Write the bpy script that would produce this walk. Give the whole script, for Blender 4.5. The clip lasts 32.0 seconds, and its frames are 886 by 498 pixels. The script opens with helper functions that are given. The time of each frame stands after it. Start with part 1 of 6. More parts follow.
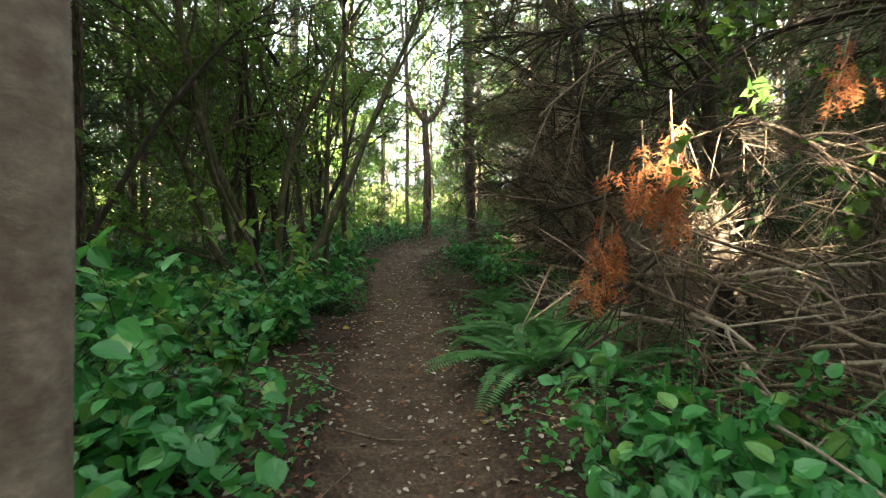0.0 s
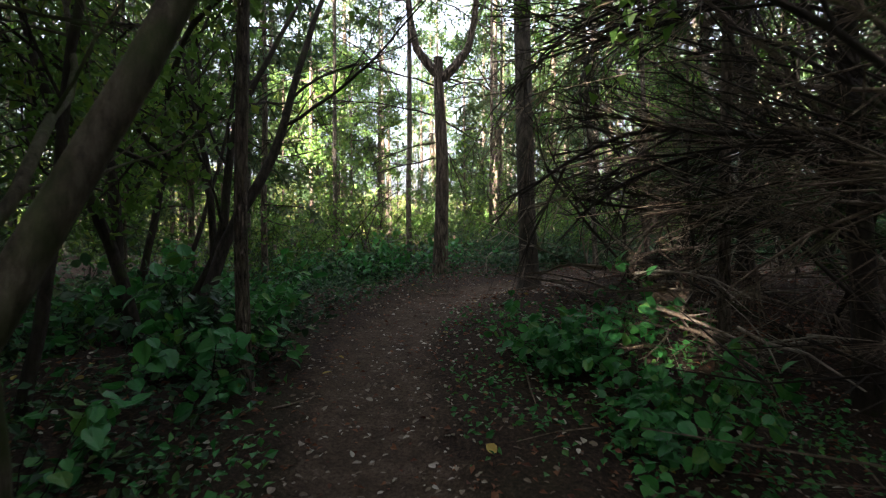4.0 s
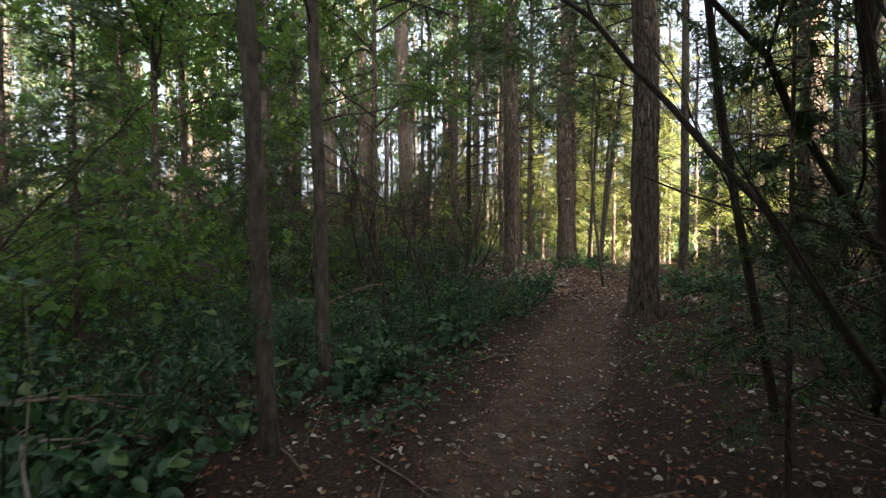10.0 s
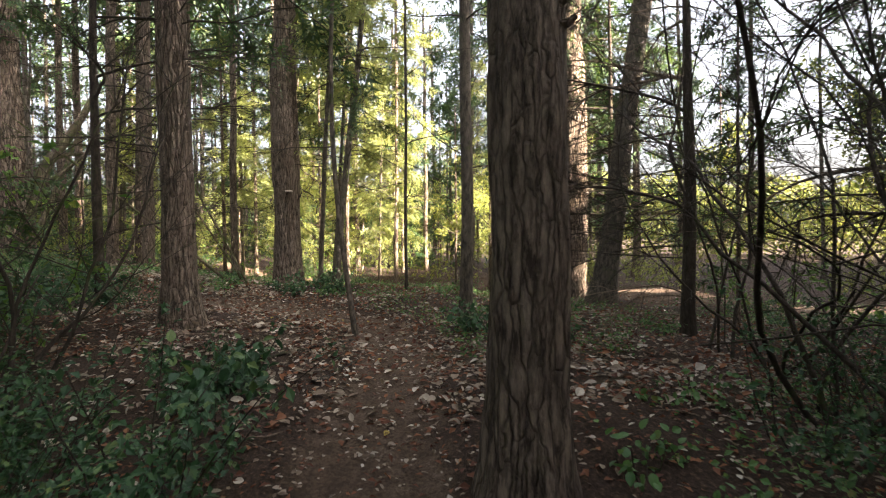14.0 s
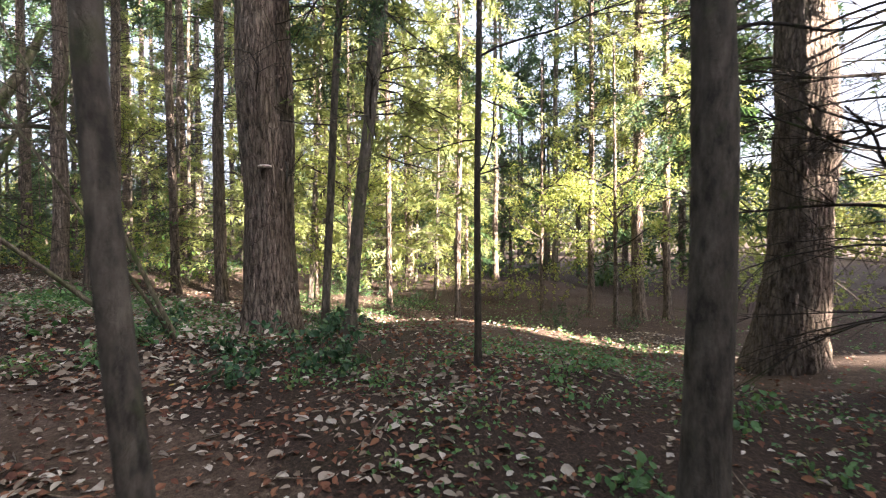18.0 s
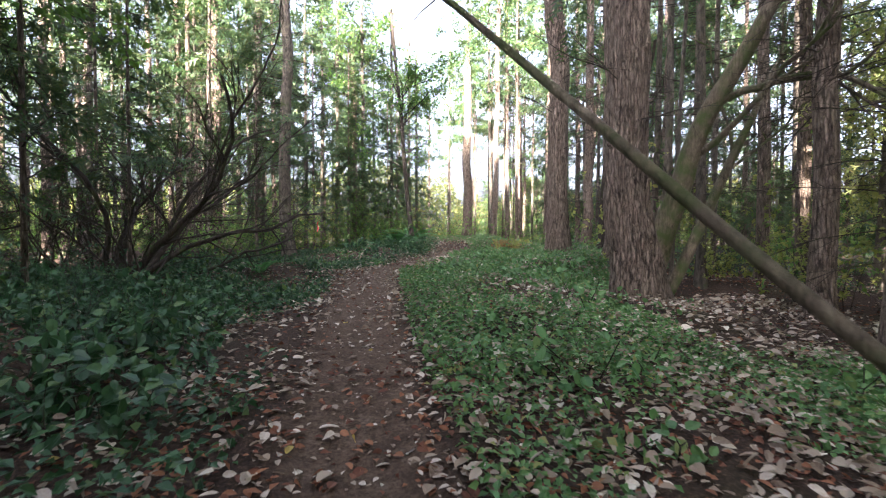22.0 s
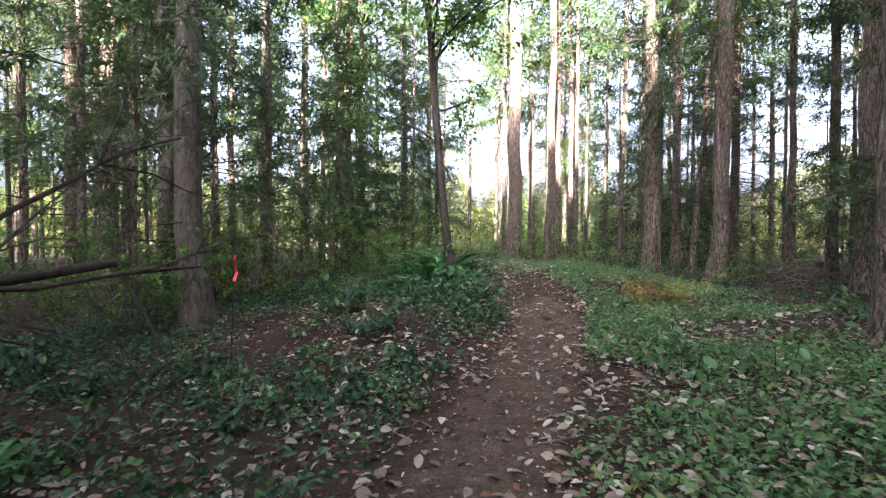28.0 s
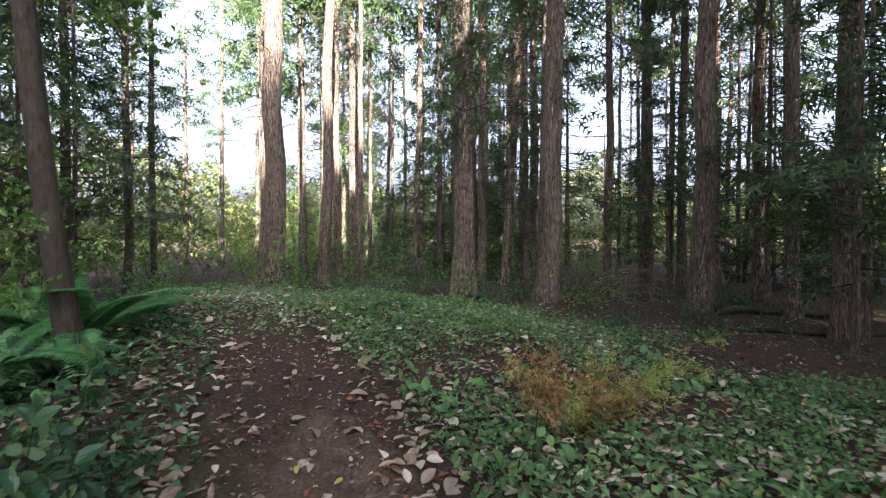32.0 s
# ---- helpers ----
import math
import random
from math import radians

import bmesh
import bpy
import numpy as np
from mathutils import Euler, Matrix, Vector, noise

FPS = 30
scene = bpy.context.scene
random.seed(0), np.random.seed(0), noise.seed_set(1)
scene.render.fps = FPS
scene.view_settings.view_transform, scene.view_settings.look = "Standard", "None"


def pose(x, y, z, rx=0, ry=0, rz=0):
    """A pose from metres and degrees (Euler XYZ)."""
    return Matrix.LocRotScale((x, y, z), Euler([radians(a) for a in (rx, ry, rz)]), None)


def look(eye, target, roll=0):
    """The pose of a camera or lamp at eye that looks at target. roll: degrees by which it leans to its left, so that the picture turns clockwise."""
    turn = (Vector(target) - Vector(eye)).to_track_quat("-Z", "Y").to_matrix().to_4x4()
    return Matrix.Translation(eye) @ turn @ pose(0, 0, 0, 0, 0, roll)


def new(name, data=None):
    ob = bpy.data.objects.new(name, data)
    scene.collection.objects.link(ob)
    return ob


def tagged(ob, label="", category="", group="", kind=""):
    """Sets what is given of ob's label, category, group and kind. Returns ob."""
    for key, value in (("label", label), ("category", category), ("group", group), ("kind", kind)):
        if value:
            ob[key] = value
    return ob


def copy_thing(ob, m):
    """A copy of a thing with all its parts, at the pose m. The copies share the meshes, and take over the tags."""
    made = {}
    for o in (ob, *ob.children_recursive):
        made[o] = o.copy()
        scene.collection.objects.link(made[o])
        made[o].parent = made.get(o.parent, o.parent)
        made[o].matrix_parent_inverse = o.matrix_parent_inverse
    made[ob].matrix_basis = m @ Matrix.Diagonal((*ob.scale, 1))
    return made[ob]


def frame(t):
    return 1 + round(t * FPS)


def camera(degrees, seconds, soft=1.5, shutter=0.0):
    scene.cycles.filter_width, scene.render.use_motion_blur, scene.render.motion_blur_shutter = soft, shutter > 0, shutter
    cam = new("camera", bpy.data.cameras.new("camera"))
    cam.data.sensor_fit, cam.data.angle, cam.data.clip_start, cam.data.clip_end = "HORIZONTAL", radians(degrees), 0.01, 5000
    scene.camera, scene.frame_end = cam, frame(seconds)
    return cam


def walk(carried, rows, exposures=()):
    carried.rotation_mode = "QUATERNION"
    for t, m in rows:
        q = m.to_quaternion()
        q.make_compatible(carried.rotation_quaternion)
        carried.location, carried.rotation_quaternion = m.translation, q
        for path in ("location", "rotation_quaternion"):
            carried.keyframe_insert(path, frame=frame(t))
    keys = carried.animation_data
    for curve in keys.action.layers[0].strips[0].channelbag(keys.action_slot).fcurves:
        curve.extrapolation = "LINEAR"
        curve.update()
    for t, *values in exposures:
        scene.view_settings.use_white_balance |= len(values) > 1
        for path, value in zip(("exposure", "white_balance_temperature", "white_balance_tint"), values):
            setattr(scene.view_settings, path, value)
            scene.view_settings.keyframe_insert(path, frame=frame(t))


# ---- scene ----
cam = camera(82.5, 32.0, soft=1.15, shutter=0.2)
PATH = [
    (0, (-0.000, -0.000, 1.500), (0.000, 1.999, 1.438), -0.2),
    (0.5, (-0.028, 0.686, 1.529), (-0.024, 2.686, 1.467), -0.2),
    (1, (-0.063, 1.355, 1.579), (-0.057, 3.354, 1.520), -0.2),
    (1.5, (-0.120, 2.081, 1.666), (-0.111, 4.080, 1.609), -0.1),
    (2, (-0.180, 2.789, 1.753), (-0.169, 4.788, 1.700), -0.0),
    (2.5, (-0.296, 3.476, 1.795), (-0.280, 5.475, 1.737), 0.2),
    (3, (-0.345, 4.173, 1.833), (-0.330, 6.172, 1.784), 0.1),
    (3.5, (-0.359, 4.875, 1.866), (-0.353, 6.875, 1.824), 0.0),
    (4, (-0.371, 5.580, 1.896), (-0.380, 7.580, 1.860), -0.0),
    (4.5, (-0.414, 6.285, 1.932), (-0.446, 8.285, 1.902), -0.1),
    (5, (-0.522, 6.989, 1.984), (-0.583, 8.988, 1.955), 0.2),
    (5.5, (-0.663, 7.683, 2.047), (-0.772, 9.680, 2.026), 0.1),
    (6, (-0.786, 8.351, 2.103), (-0.942, 10.345, 2.087), 0.1),
    (6.5, (-0.919, 9.018, 2.153), (-1.076, 11.012, 2.121), -0.2),
    (7, (-0.998, 9.707, 2.226), (-1.144, 11.701, 2.192), -0.0),
    (7.5, (-1.036, 10.390, 2.306), (-1.024, 12.390, 2.272), 0.3),
    (8, (-1.008, 11.003, 2.379), (-0.657, 12.971, 2.335), 0.2),
    (8.5, (-0.812, 11.555, 2.450), (-0.045, 13.402, 2.403), 0.2),
    (9, (-0.465, 12.030, 2.520), (0.761, 13.610, 2.472), 0.0),
    (9.5, (-0.090, 12.494, 2.589), (1.459, 13.759, 2.549), 0.0),
    (10, (0.334, 12.936, 2.633), (2.112, 13.852, 2.592), -0.1),
    (10.5, (0.912, 13.291, 2.645), (2.767, 14.039, 2.602), -0.3),
    (11, (1.502, 13.562, 2.648), (3.420, 14.127, 2.604), 0.1),
    (11.5, (2.135, 13.774, 2.662), (4.112, 14.077, 2.624), 0.3),
    (12, (2.778, 13.908, 2.700), (4.770, 14.082, 2.676), 0.3),
    (12.5, (3.415, 14.033, 2.729), (5.415, 14.002, 2.706), 0.2),
    (13, (4.085, 14.113, 2.737), (6.081, 13.989, 2.716), -0.1),
    (13.5, (4.771, 14.080, 2.726), (6.768, 13.974, 2.700), -0.7),
    (14, (5.469, 14.197, 2.765), (7.465, 14.069, 2.733), -0.7),
    (14.5, (6.121, 14.250, 2.819), (8.117, 14.124, 2.797), -0.5),
    (15, (6.776, 14.331, 2.860), (8.772, 14.208, 2.832), -0.3),
    (15.5, (7.437, 14.412, 2.895), (9.434, 14.297, 2.862), -0.1),
    (16, (8.110, 14.468, 2.927), (10.107, 14.364, 2.888), -0.1),
    (16.5, (8.803, 14.475, 2.957), (10.800, 14.384, 2.912), 0.0),
    (17, (9.526, 14.408, 2.987), (11.524, 14.334, 2.944), -0.0),
    (17.5, (10.270, 14.366, 3.006), (12.269, 14.334, 2.959), -0.2),
    (18, (10.983, 14.334, 3.011), (12.980, 14.453, 2.970), -0.5),
    (18.5, (11.659, 14.389, 3.007), (13.633, 14.704, 2.961), -0.5),
    (19, (12.335, 14.561, 3.012), (14.230, 15.198, 2.959), -0.9),
    (19.5, (12.919, 14.857, 3.027), (14.651, 15.856, 2.979), -0.7),
    (20, (13.430, 15.304, 3.046), (14.933, 16.622, 2.998), -0.1),
    (20.5, (13.840, 15.921, 3.089), (15.038, 17.522, 3.046), 0.4),
    (21, (14.146, 16.653, 3.121), (15.002, 18.460, 3.074), 0.1),
    (21.5, (14.397, 17.436, 3.171), (15.026, 19.334, 3.128), 0.1),
    (22, (14.523, 18.170, 3.236), (15.099, 20.085, 3.190), 0.0),
    (22.5, (14.621, 18.914, 3.300), (15.178, 20.834, 3.252), 0.0),
    (23, (14.716, 19.659, 3.369), (15.255, 21.584, 3.315), 0.1),
    (23.5, (14.793, 20.442, 3.460), (15.317, 22.372, 3.404), -0.1),
    (24, (14.887, 21.185, 3.558), (15.377, 23.123, 3.504), 0.2),
    (24.5, (14.978, 21.926, 3.640), (15.459, 23.866, 3.582), 0.2),
    (25, (15.105, 22.654, 3.703), (15.576, 24.597, 3.646), 0.2),
    (25.5, (15.214, 23.384, 3.745), (15.678, 25.328, 3.687), 0.1),
    (26, (15.323, 24.135, 3.779), (15.776, 26.083, 3.729), 0.1),
    (26.5, (15.436, 24.903, 3.809), (15.884, 26.851, 3.763), 0.1),
    (27, (15.555, 25.683, 3.836), (16.016, 27.628, 3.792), 0.1),
    (27.5, (15.687, 26.476, 3.858), (16.187, 28.412, 3.815), 0.2),
    (28, (15.836, 27.287, 3.875), (16.411, 29.201, 3.830), 0.2),
    (28.5, (16.047, 28.030, 3.896), (16.666, 29.932, 3.866), -0.1),
    (29, (16.286, 28.763, 3.902), (17.096, 30.592, 3.873), -0.1),
    (29.5, (16.537, 29.408, 3.905), (17.483, 31.170, 3.874), 0.1),
    (30, (16.835, 30.019, 3.910), (17.924, 31.696, 3.874), 0.3),
    (30.5, (17.227, 30.614, 3.925), (18.470, 32.180, 3.876), 0.2),
    (31, (17.686, 31.200, 3.950), (18.977, 32.726, 3.901), 0.1),
    (31.5, (18.128, 31.788, 3.976), (19.454, 33.284, 3.919), 0.2),
    (32, (18.603, 32.414, 4.027), (19.932, 33.907, 3.988), 0.0),
]
EXPOSURE = [(0.0, 5.45, 6700, 3), (2.5, 4.85, 6400, 11), (5.0, 4.2, 5900, 17), (9.0, 4.05, 6000, 15), (13.0, 4.25, 6500, 15), (16.5, 4.45, 5950, 19), (20.0, 4.35, 5700, 20), (25.0, 4.5, 5500, 22), (28.0, 4.3, 5500, 23), (32.0, 3.85, 5500, 20)]
walk(cam, [(t, look(eye, target, roll)) for t, eye, target, roll in PATH], EXPOSURE)


# ---- world and sun ----
SUN_AZ, SUN_EL = math.radians(210), math.radians(17)
world = bpy.data.worlds.new("sky")
scene.world = world
world.use_nodes = True
wn = world.node_tree.nodes
sky = wn.new("ShaderNodeTexSky")
sky.sky_type = "NISHITA"
sky.sun_disc = False
sky.sun_elevation, sky.sun_rotation = SUN_EL, SUN_AZ
sky.air_density, sky.dust_density, sky.ozone_density = 1.0, 8.0, 0.3
wn["Background"].inputs["Strength"].default_value = 0.052
haze = wn.new("ShaderNodeHueSaturation")
haze.inputs["Saturation"].default_value = 0.4
world.node_tree.links.new(sky.outputs["Color"], haze.inputs["Color"])
world.node_tree.links.new(haze.outputs["Color"], wn["Background"].inputs["Color"])
sun = new("sun", bpy.data.lights.new("sun", "SUN"))
sun.data.energy, sun.data.angle, sun.data.color = 5.0, math.radians(0.5), (1.0, 0.84, 0.64)
sun_from = Vector((math.sin(SUN_AZ) * math.cos(SUN_EL), math.cos(SUN_AZ) * math.cos(SUN_EL), math.sin(SUN_EL)))
sun.matrix_world = look(tuple(sun_from * 60), (0, 0, 0))

# ---- materials ----
def nodes_of(name):
    m = bpy.data.materials.new(name)
    m.use_nodes = True
    nt = m.node_tree
    return m, nt, nt.nodes["Principled BSDF"], nt.nodes["Material Output"]


def ramp(nt, stops, fac):
    r = nt.nodes.new("ShaderNodeValToRGB")
    while len(r.color_ramp.elements) < len(stops):
        r.color_ramp.elements.new(0.5)
    for e, (p, c) in zip(r.color_ramp.elements, stops):
        e.position, e.color = p, (*c, 1)
    nt.links.new(fac, r.inputs["Fac"])
    return r.outputs["Color"]


def noise_of(nt, scale, detail=4, stretch=None, rough=0.6, coord="Object"):
    tc = nt.nodes.new("ShaderNodeTexCoord")
    n = nt.nodes.new("ShaderNodeTexNoise")
    n.inputs["Scale"].default_value, n.inputs["Detail"].default_value, n.inputs["Roughness"].default_value = scale, detail, rough
    out = tc.outputs[coord]
    if stretch:
        mp = nt.nodes.new("ShaderNodeMapping")
        mp.inputs["Scale"].default_value = stretch
        nt.links.new(out, mp.inputs["Vector"])
        out = mp.outputs["Vector"]
    nt.links.new(out, n.inputs["Vector"])
    return n.outputs["Fac"]


def bump(nt, bsdf, height, strength, dist):
    b = nt.nodes.new("ShaderNodeBump")
    b.inputs["Strength"].default_value, b.inputs["Distance"].default_value = strength, dist
    nt.links.new(height, b.inputs["Height"])
    nt.links.new(b.outputs["Normal"], bsdf.inputs["Normal"])


def mixed(nt, a, b, fac):
    m = nt.nodes.new("ShaderNodeMix")
    m.data_type = "RGBA"
    for sock, v in ((m.inputs[0], fac), (m.inputs[6], a), (m.inputs[7], b)):
        if isinstance(v, (tuple, float)):
            sock.default_value = (*v, 1) if isinstance(v, tuple) else v
        else:
            nt.links.new(v, sock)
    return m.outputs[2]


def bark_mat(name, dark, light, moss=0.0, grain=22, stretch=(1, 1, 0.22), depth=0.03, rough=0.9, plates=0.0):
    m, nt, b, _ = nodes_of(name)
    fine = noise_of(nt, grain, 8, stretch, 0.7)
    col = ramp(nt, [(0.38, dark), (0.52, tuple(0.6 * c for c in light)), (0.67, light)], fine)
    patch = noise_of(nt, 1.6, 3)
    col = mixed(nt, col, tuple(0.55 * c for c in light), ramp(nt, [(0.45, (0, 0, 0)), (0.7, (0.7, 0.7, 0.7))], patch))
    height = noise_of(nt, grain * 1.3, 8, stretch, 0.7)
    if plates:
        # long upright plates with wandering furrows between them, furrow shade put into the colour
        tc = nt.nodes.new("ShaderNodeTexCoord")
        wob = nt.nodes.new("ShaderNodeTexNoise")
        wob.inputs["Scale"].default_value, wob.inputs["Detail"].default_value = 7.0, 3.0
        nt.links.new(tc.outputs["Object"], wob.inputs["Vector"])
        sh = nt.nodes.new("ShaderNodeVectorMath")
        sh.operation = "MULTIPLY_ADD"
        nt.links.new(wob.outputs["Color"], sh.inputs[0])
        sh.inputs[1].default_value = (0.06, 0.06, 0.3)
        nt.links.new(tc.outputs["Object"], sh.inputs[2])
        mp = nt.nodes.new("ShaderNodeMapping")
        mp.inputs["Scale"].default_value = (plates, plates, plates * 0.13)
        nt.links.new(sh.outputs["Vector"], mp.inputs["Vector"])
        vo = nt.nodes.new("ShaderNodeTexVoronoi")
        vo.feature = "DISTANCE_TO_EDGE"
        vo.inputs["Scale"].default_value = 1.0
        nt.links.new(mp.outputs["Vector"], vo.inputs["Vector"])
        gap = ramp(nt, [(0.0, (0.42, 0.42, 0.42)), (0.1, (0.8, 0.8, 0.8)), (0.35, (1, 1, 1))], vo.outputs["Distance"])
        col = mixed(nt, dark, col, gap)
        add = nt.nodes.new("ShaderNodeMath")
        add.operation = "MULTIPLY_ADD"
        nt.links.new(height, add.inputs[0])
        add.inputs[1].default_value = 0.45
        nt.links.new(gap, add.inputs[2])
        height = add.outputs[0]
    if moss:
        mm = ramp(nt, [(0.62 - moss * 0.3, (0, 0, 0)), (0.75 - moss * 0.2, (0.9, 0.9, 0.9))], noise_of(nt, 3.1, 6))
        col = mixed(nt, col, (0.055, 0.075, 0.018), mm)
    nt.links.new(col, b.inputs["Base Color"])
    b.inputs["Roughness"].default_value = rough
    b.inputs["Specular IOR Level"].default_value = 0.25
    bump(nt, b, height, 1.0, depth * 1.6)
    return m


def leaf_mat(name, c1, c2, c3, gloss=0.5, trans=0.35, scale=0.7, fresh=None):
    m, nt, b, out = nodes_of(name)
    geo = nt.nodes.new("ShaderNodeNewGeometry")
    col = ramp(nt, [(0.0, c1), (0.5, c2), (0.85, c3), (1.0, fresh or c3)], geo.outputs["Random Per Island"])
    big = noise_of(nt, scale, 3)
    col = mixed(nt, col, tuple(0.6 * c for c in c1), ramp(nt, [(0.4, (0, 0, 0)), (0.75, (0.6, 0.6, 0.6))], big))
    fine = noise_of(nt, 60, 3)
    col = mixed(nt, col, c2, ramp(nt, [(0.3, (0.5, 0.5, 0.5)), (0.6, (0, 0, 0))], fine))
    nt.links.new(col, b.inputs["Base Color"])
    b.inputs["Roughness"].default_value = gloss
    b.inputs["Specular IOR Level"].default_value = 0.4
    bump(nt, b, noise_of(nt, 45, 2), 0.3, 0.01)
    tr = nt.nodes.new("ShaderNodeBsdfTranslucent")
    hs = nt.nodes.new("ShaderNodeHueSaturation")
    hs.inputs["Hue"].default_value, hs.inputs["Saturation"].default_value, hs.inputs["Value"].default_value = 0.48, 1.1, 1.7
    nt.links.new(col, hs.inputs["Color"])
    nt.links.new(hs.outputs["Color"], tr.inputs["Color"])
    mx = nt.nodes.new("ShaderNodeMixShader")
    mx.inputs[0].default_value = trans
    nt.links.new(b.outputs[0], mx.inputs[1])
    nt.links.new(tr.outputs[0], mx.inputs[2])
    nt.links.new(mx.outputs[0], out.inputs["Surface"])
    return m


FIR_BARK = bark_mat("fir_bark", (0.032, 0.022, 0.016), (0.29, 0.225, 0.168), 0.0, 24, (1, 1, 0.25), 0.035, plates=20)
MOSSY_BARK = bark_mat("mossy_bark", (0.06, 0.045, 0.03), (0.2, 0.165, 0.11), 0.6, 26, (1, 1, 0.3), 0.015)
GREY_BARK = bark_mat("grey_bark", (0.035, 0.029, 0.022), (0.165, 0.138, 0.105), 0.15, 20, (1, 1, 0.35), 0.02)
SMOOTH_BARK = bark_mat("smooth_bark", (0.12, 0.085, 0.065), (0.3, 0.235, 0.185), 0.0, 7, (1, 1, 1.3), 0.005, 0.75)
DARK_STEM = bark_mat("dark_stem_bark", (0.022, 0.018, 0.013), (0.075, 0.058, 0.043), 0.2, 30, (1, 1, 0.3), 0.01)
DEAD_WOOD = bark_mat("dead_wood", (0.07, 0.05, 0.034), (0.33, 0.25, 0.18), 0.05, 34, (1, 1, 0.2), 0.01)
PALE_STICK = bark_mat("pale_wood", (0.22, 0.17, 0.12), (0.48, 0.4, 0.31), 0.0, 34, (1, 1, 0.2), 0.008)
SALAL = leaf_mat("broad_leaf", (0.032, 0.14, 0.042), (0.05, 0.21, 0.055), (0.095, 0.3, 0.075), 0.36, 0.3, 0.6, (0.16, 0.27, 0.06))
HAZEL = leaf_mat("hazel_leaf", (0.05, 0.11, 0.025), (0.08, 0.165, 0.035), (0.125, 0.22, 0.045), 0.5, 0.45, 0.4, (0.2, 0.25, 0.05))
COVER = leaf_mat("groundcover_leaf", (0.05, 0.12, 0.04), (0.085, 0.18, 0.055), (0.14, 0.25, 0.08), 0.45, 0.3, 0.8, (0.26, 0.22, 0.075))
BRAMBLE = leaf_mat("bramble_leaf", (0.018, 0.055, 0.022), (0.034, 0.09, 0.034), (0.066, 0.14, 0.048), 0.4, 0.25, 0.8, (0.14, 0.2, 0.06))
NEEDLE = leaf_mat("conifer_needles", (0.022, 0.05, 0.018), (0.04, 0.08, 0.025), (0.075, 0.115, 0.032), 0.55, 0.3, 0.35, (0.13, 0.14, 0.035))
FERN = leaf_mat("sword_fern_leaf", (0.04, 0.13, 0.04), (0.065, 0.19, 0.055), (0.1, 0.25, 0.07), 0.45, 0.3, 0.8)
RUST = leaf_mat("rusty_dead_needles", (0.2, 0.07, 0.025), (0.32, 0.125, 0.045), (0.42, 0.2, 0.08), 0.8, 0.3, 2.0)
GOLD = leaf_mat("golden_bracken", (0.13, 0.075, 0.03), (0.24, 0.15, 0.06), (0.36, 0.26, 0.1), 0.8, 0.35, 2.0)
LIME = leaf_mat("yellow_green_frond", (0.16, 0.2, 0.05), (0.24, 0.29, 0.07), (0.33, 0.35, 0.1), 0.6, 0.4, 2.0)
LITTER = leaf_mat("fallen_leaf", (0.12, 0.08, 0.05), (0.29, 0.23, 0.165), (0.52, 0.46, 0.375), 0.7, 0.1, 0.9, (0.6, 0.55, 0.46))
RED_LITTER = leaf_mat("red_brown_litter", (0.08, 0.03, 0.018), (0.17, 0.07, 0.035), (0.28, 0.13, 0.06), 0.8, 0.1, 0.9)
YELLOW_LEAF = leaf_mat("yellow_fallen_leaf", (0.3, 0.22, 0.05), (0.42, 0.33, 0.08), (0.55, 0.42, 0.12), 0.7, 0.2, 0.9)
# brighter copy of the hazel leaf, with the glade's sunlight put into its colour
SUNNY = leaf_mat("sun_tinted_leaf", (0.12, 0.165, 0.04), (0.19, 0.235, 0.06), (0.27, 0.29, 0.085), 0.5, 0.5, 0.4, (0.36, 0.33, 0.1))
# lit copy of the conifer needles: the sun's yellow is in the colour
SUN_NEEDLE = leaf_mat("sun_tinted_needles", (0.1, 0.13, 0.04), (0.17, 0.205, 0.065), (0.25, 0.28, 0.1), 0.55, 0.55, 0.35, (0.31, 0.29, 0.11))
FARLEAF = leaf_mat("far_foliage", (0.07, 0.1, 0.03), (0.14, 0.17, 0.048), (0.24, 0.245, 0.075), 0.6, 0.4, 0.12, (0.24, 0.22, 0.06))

RIBBON, _nt, _b, _o = nodes_of("flagging_tape")
_b.inputs["Base Color"].default_value, _b.inputs["Roughness"].default_value = (0.75, 0.03, 0.03, 1), 0.35
FUNGUS, _nt, _b, _o = nodes_of("bracket_fungus")
_nt.links.new(ramp(_nt, [(0.35, (0.3, 0.23, 0.16)), (0.65, (0.72, 0.66, 0.56))], noise_of(_nt, 30)), _b.inputs["Base Color"])
_b.inputs["Roughness"].default_value = 0.8


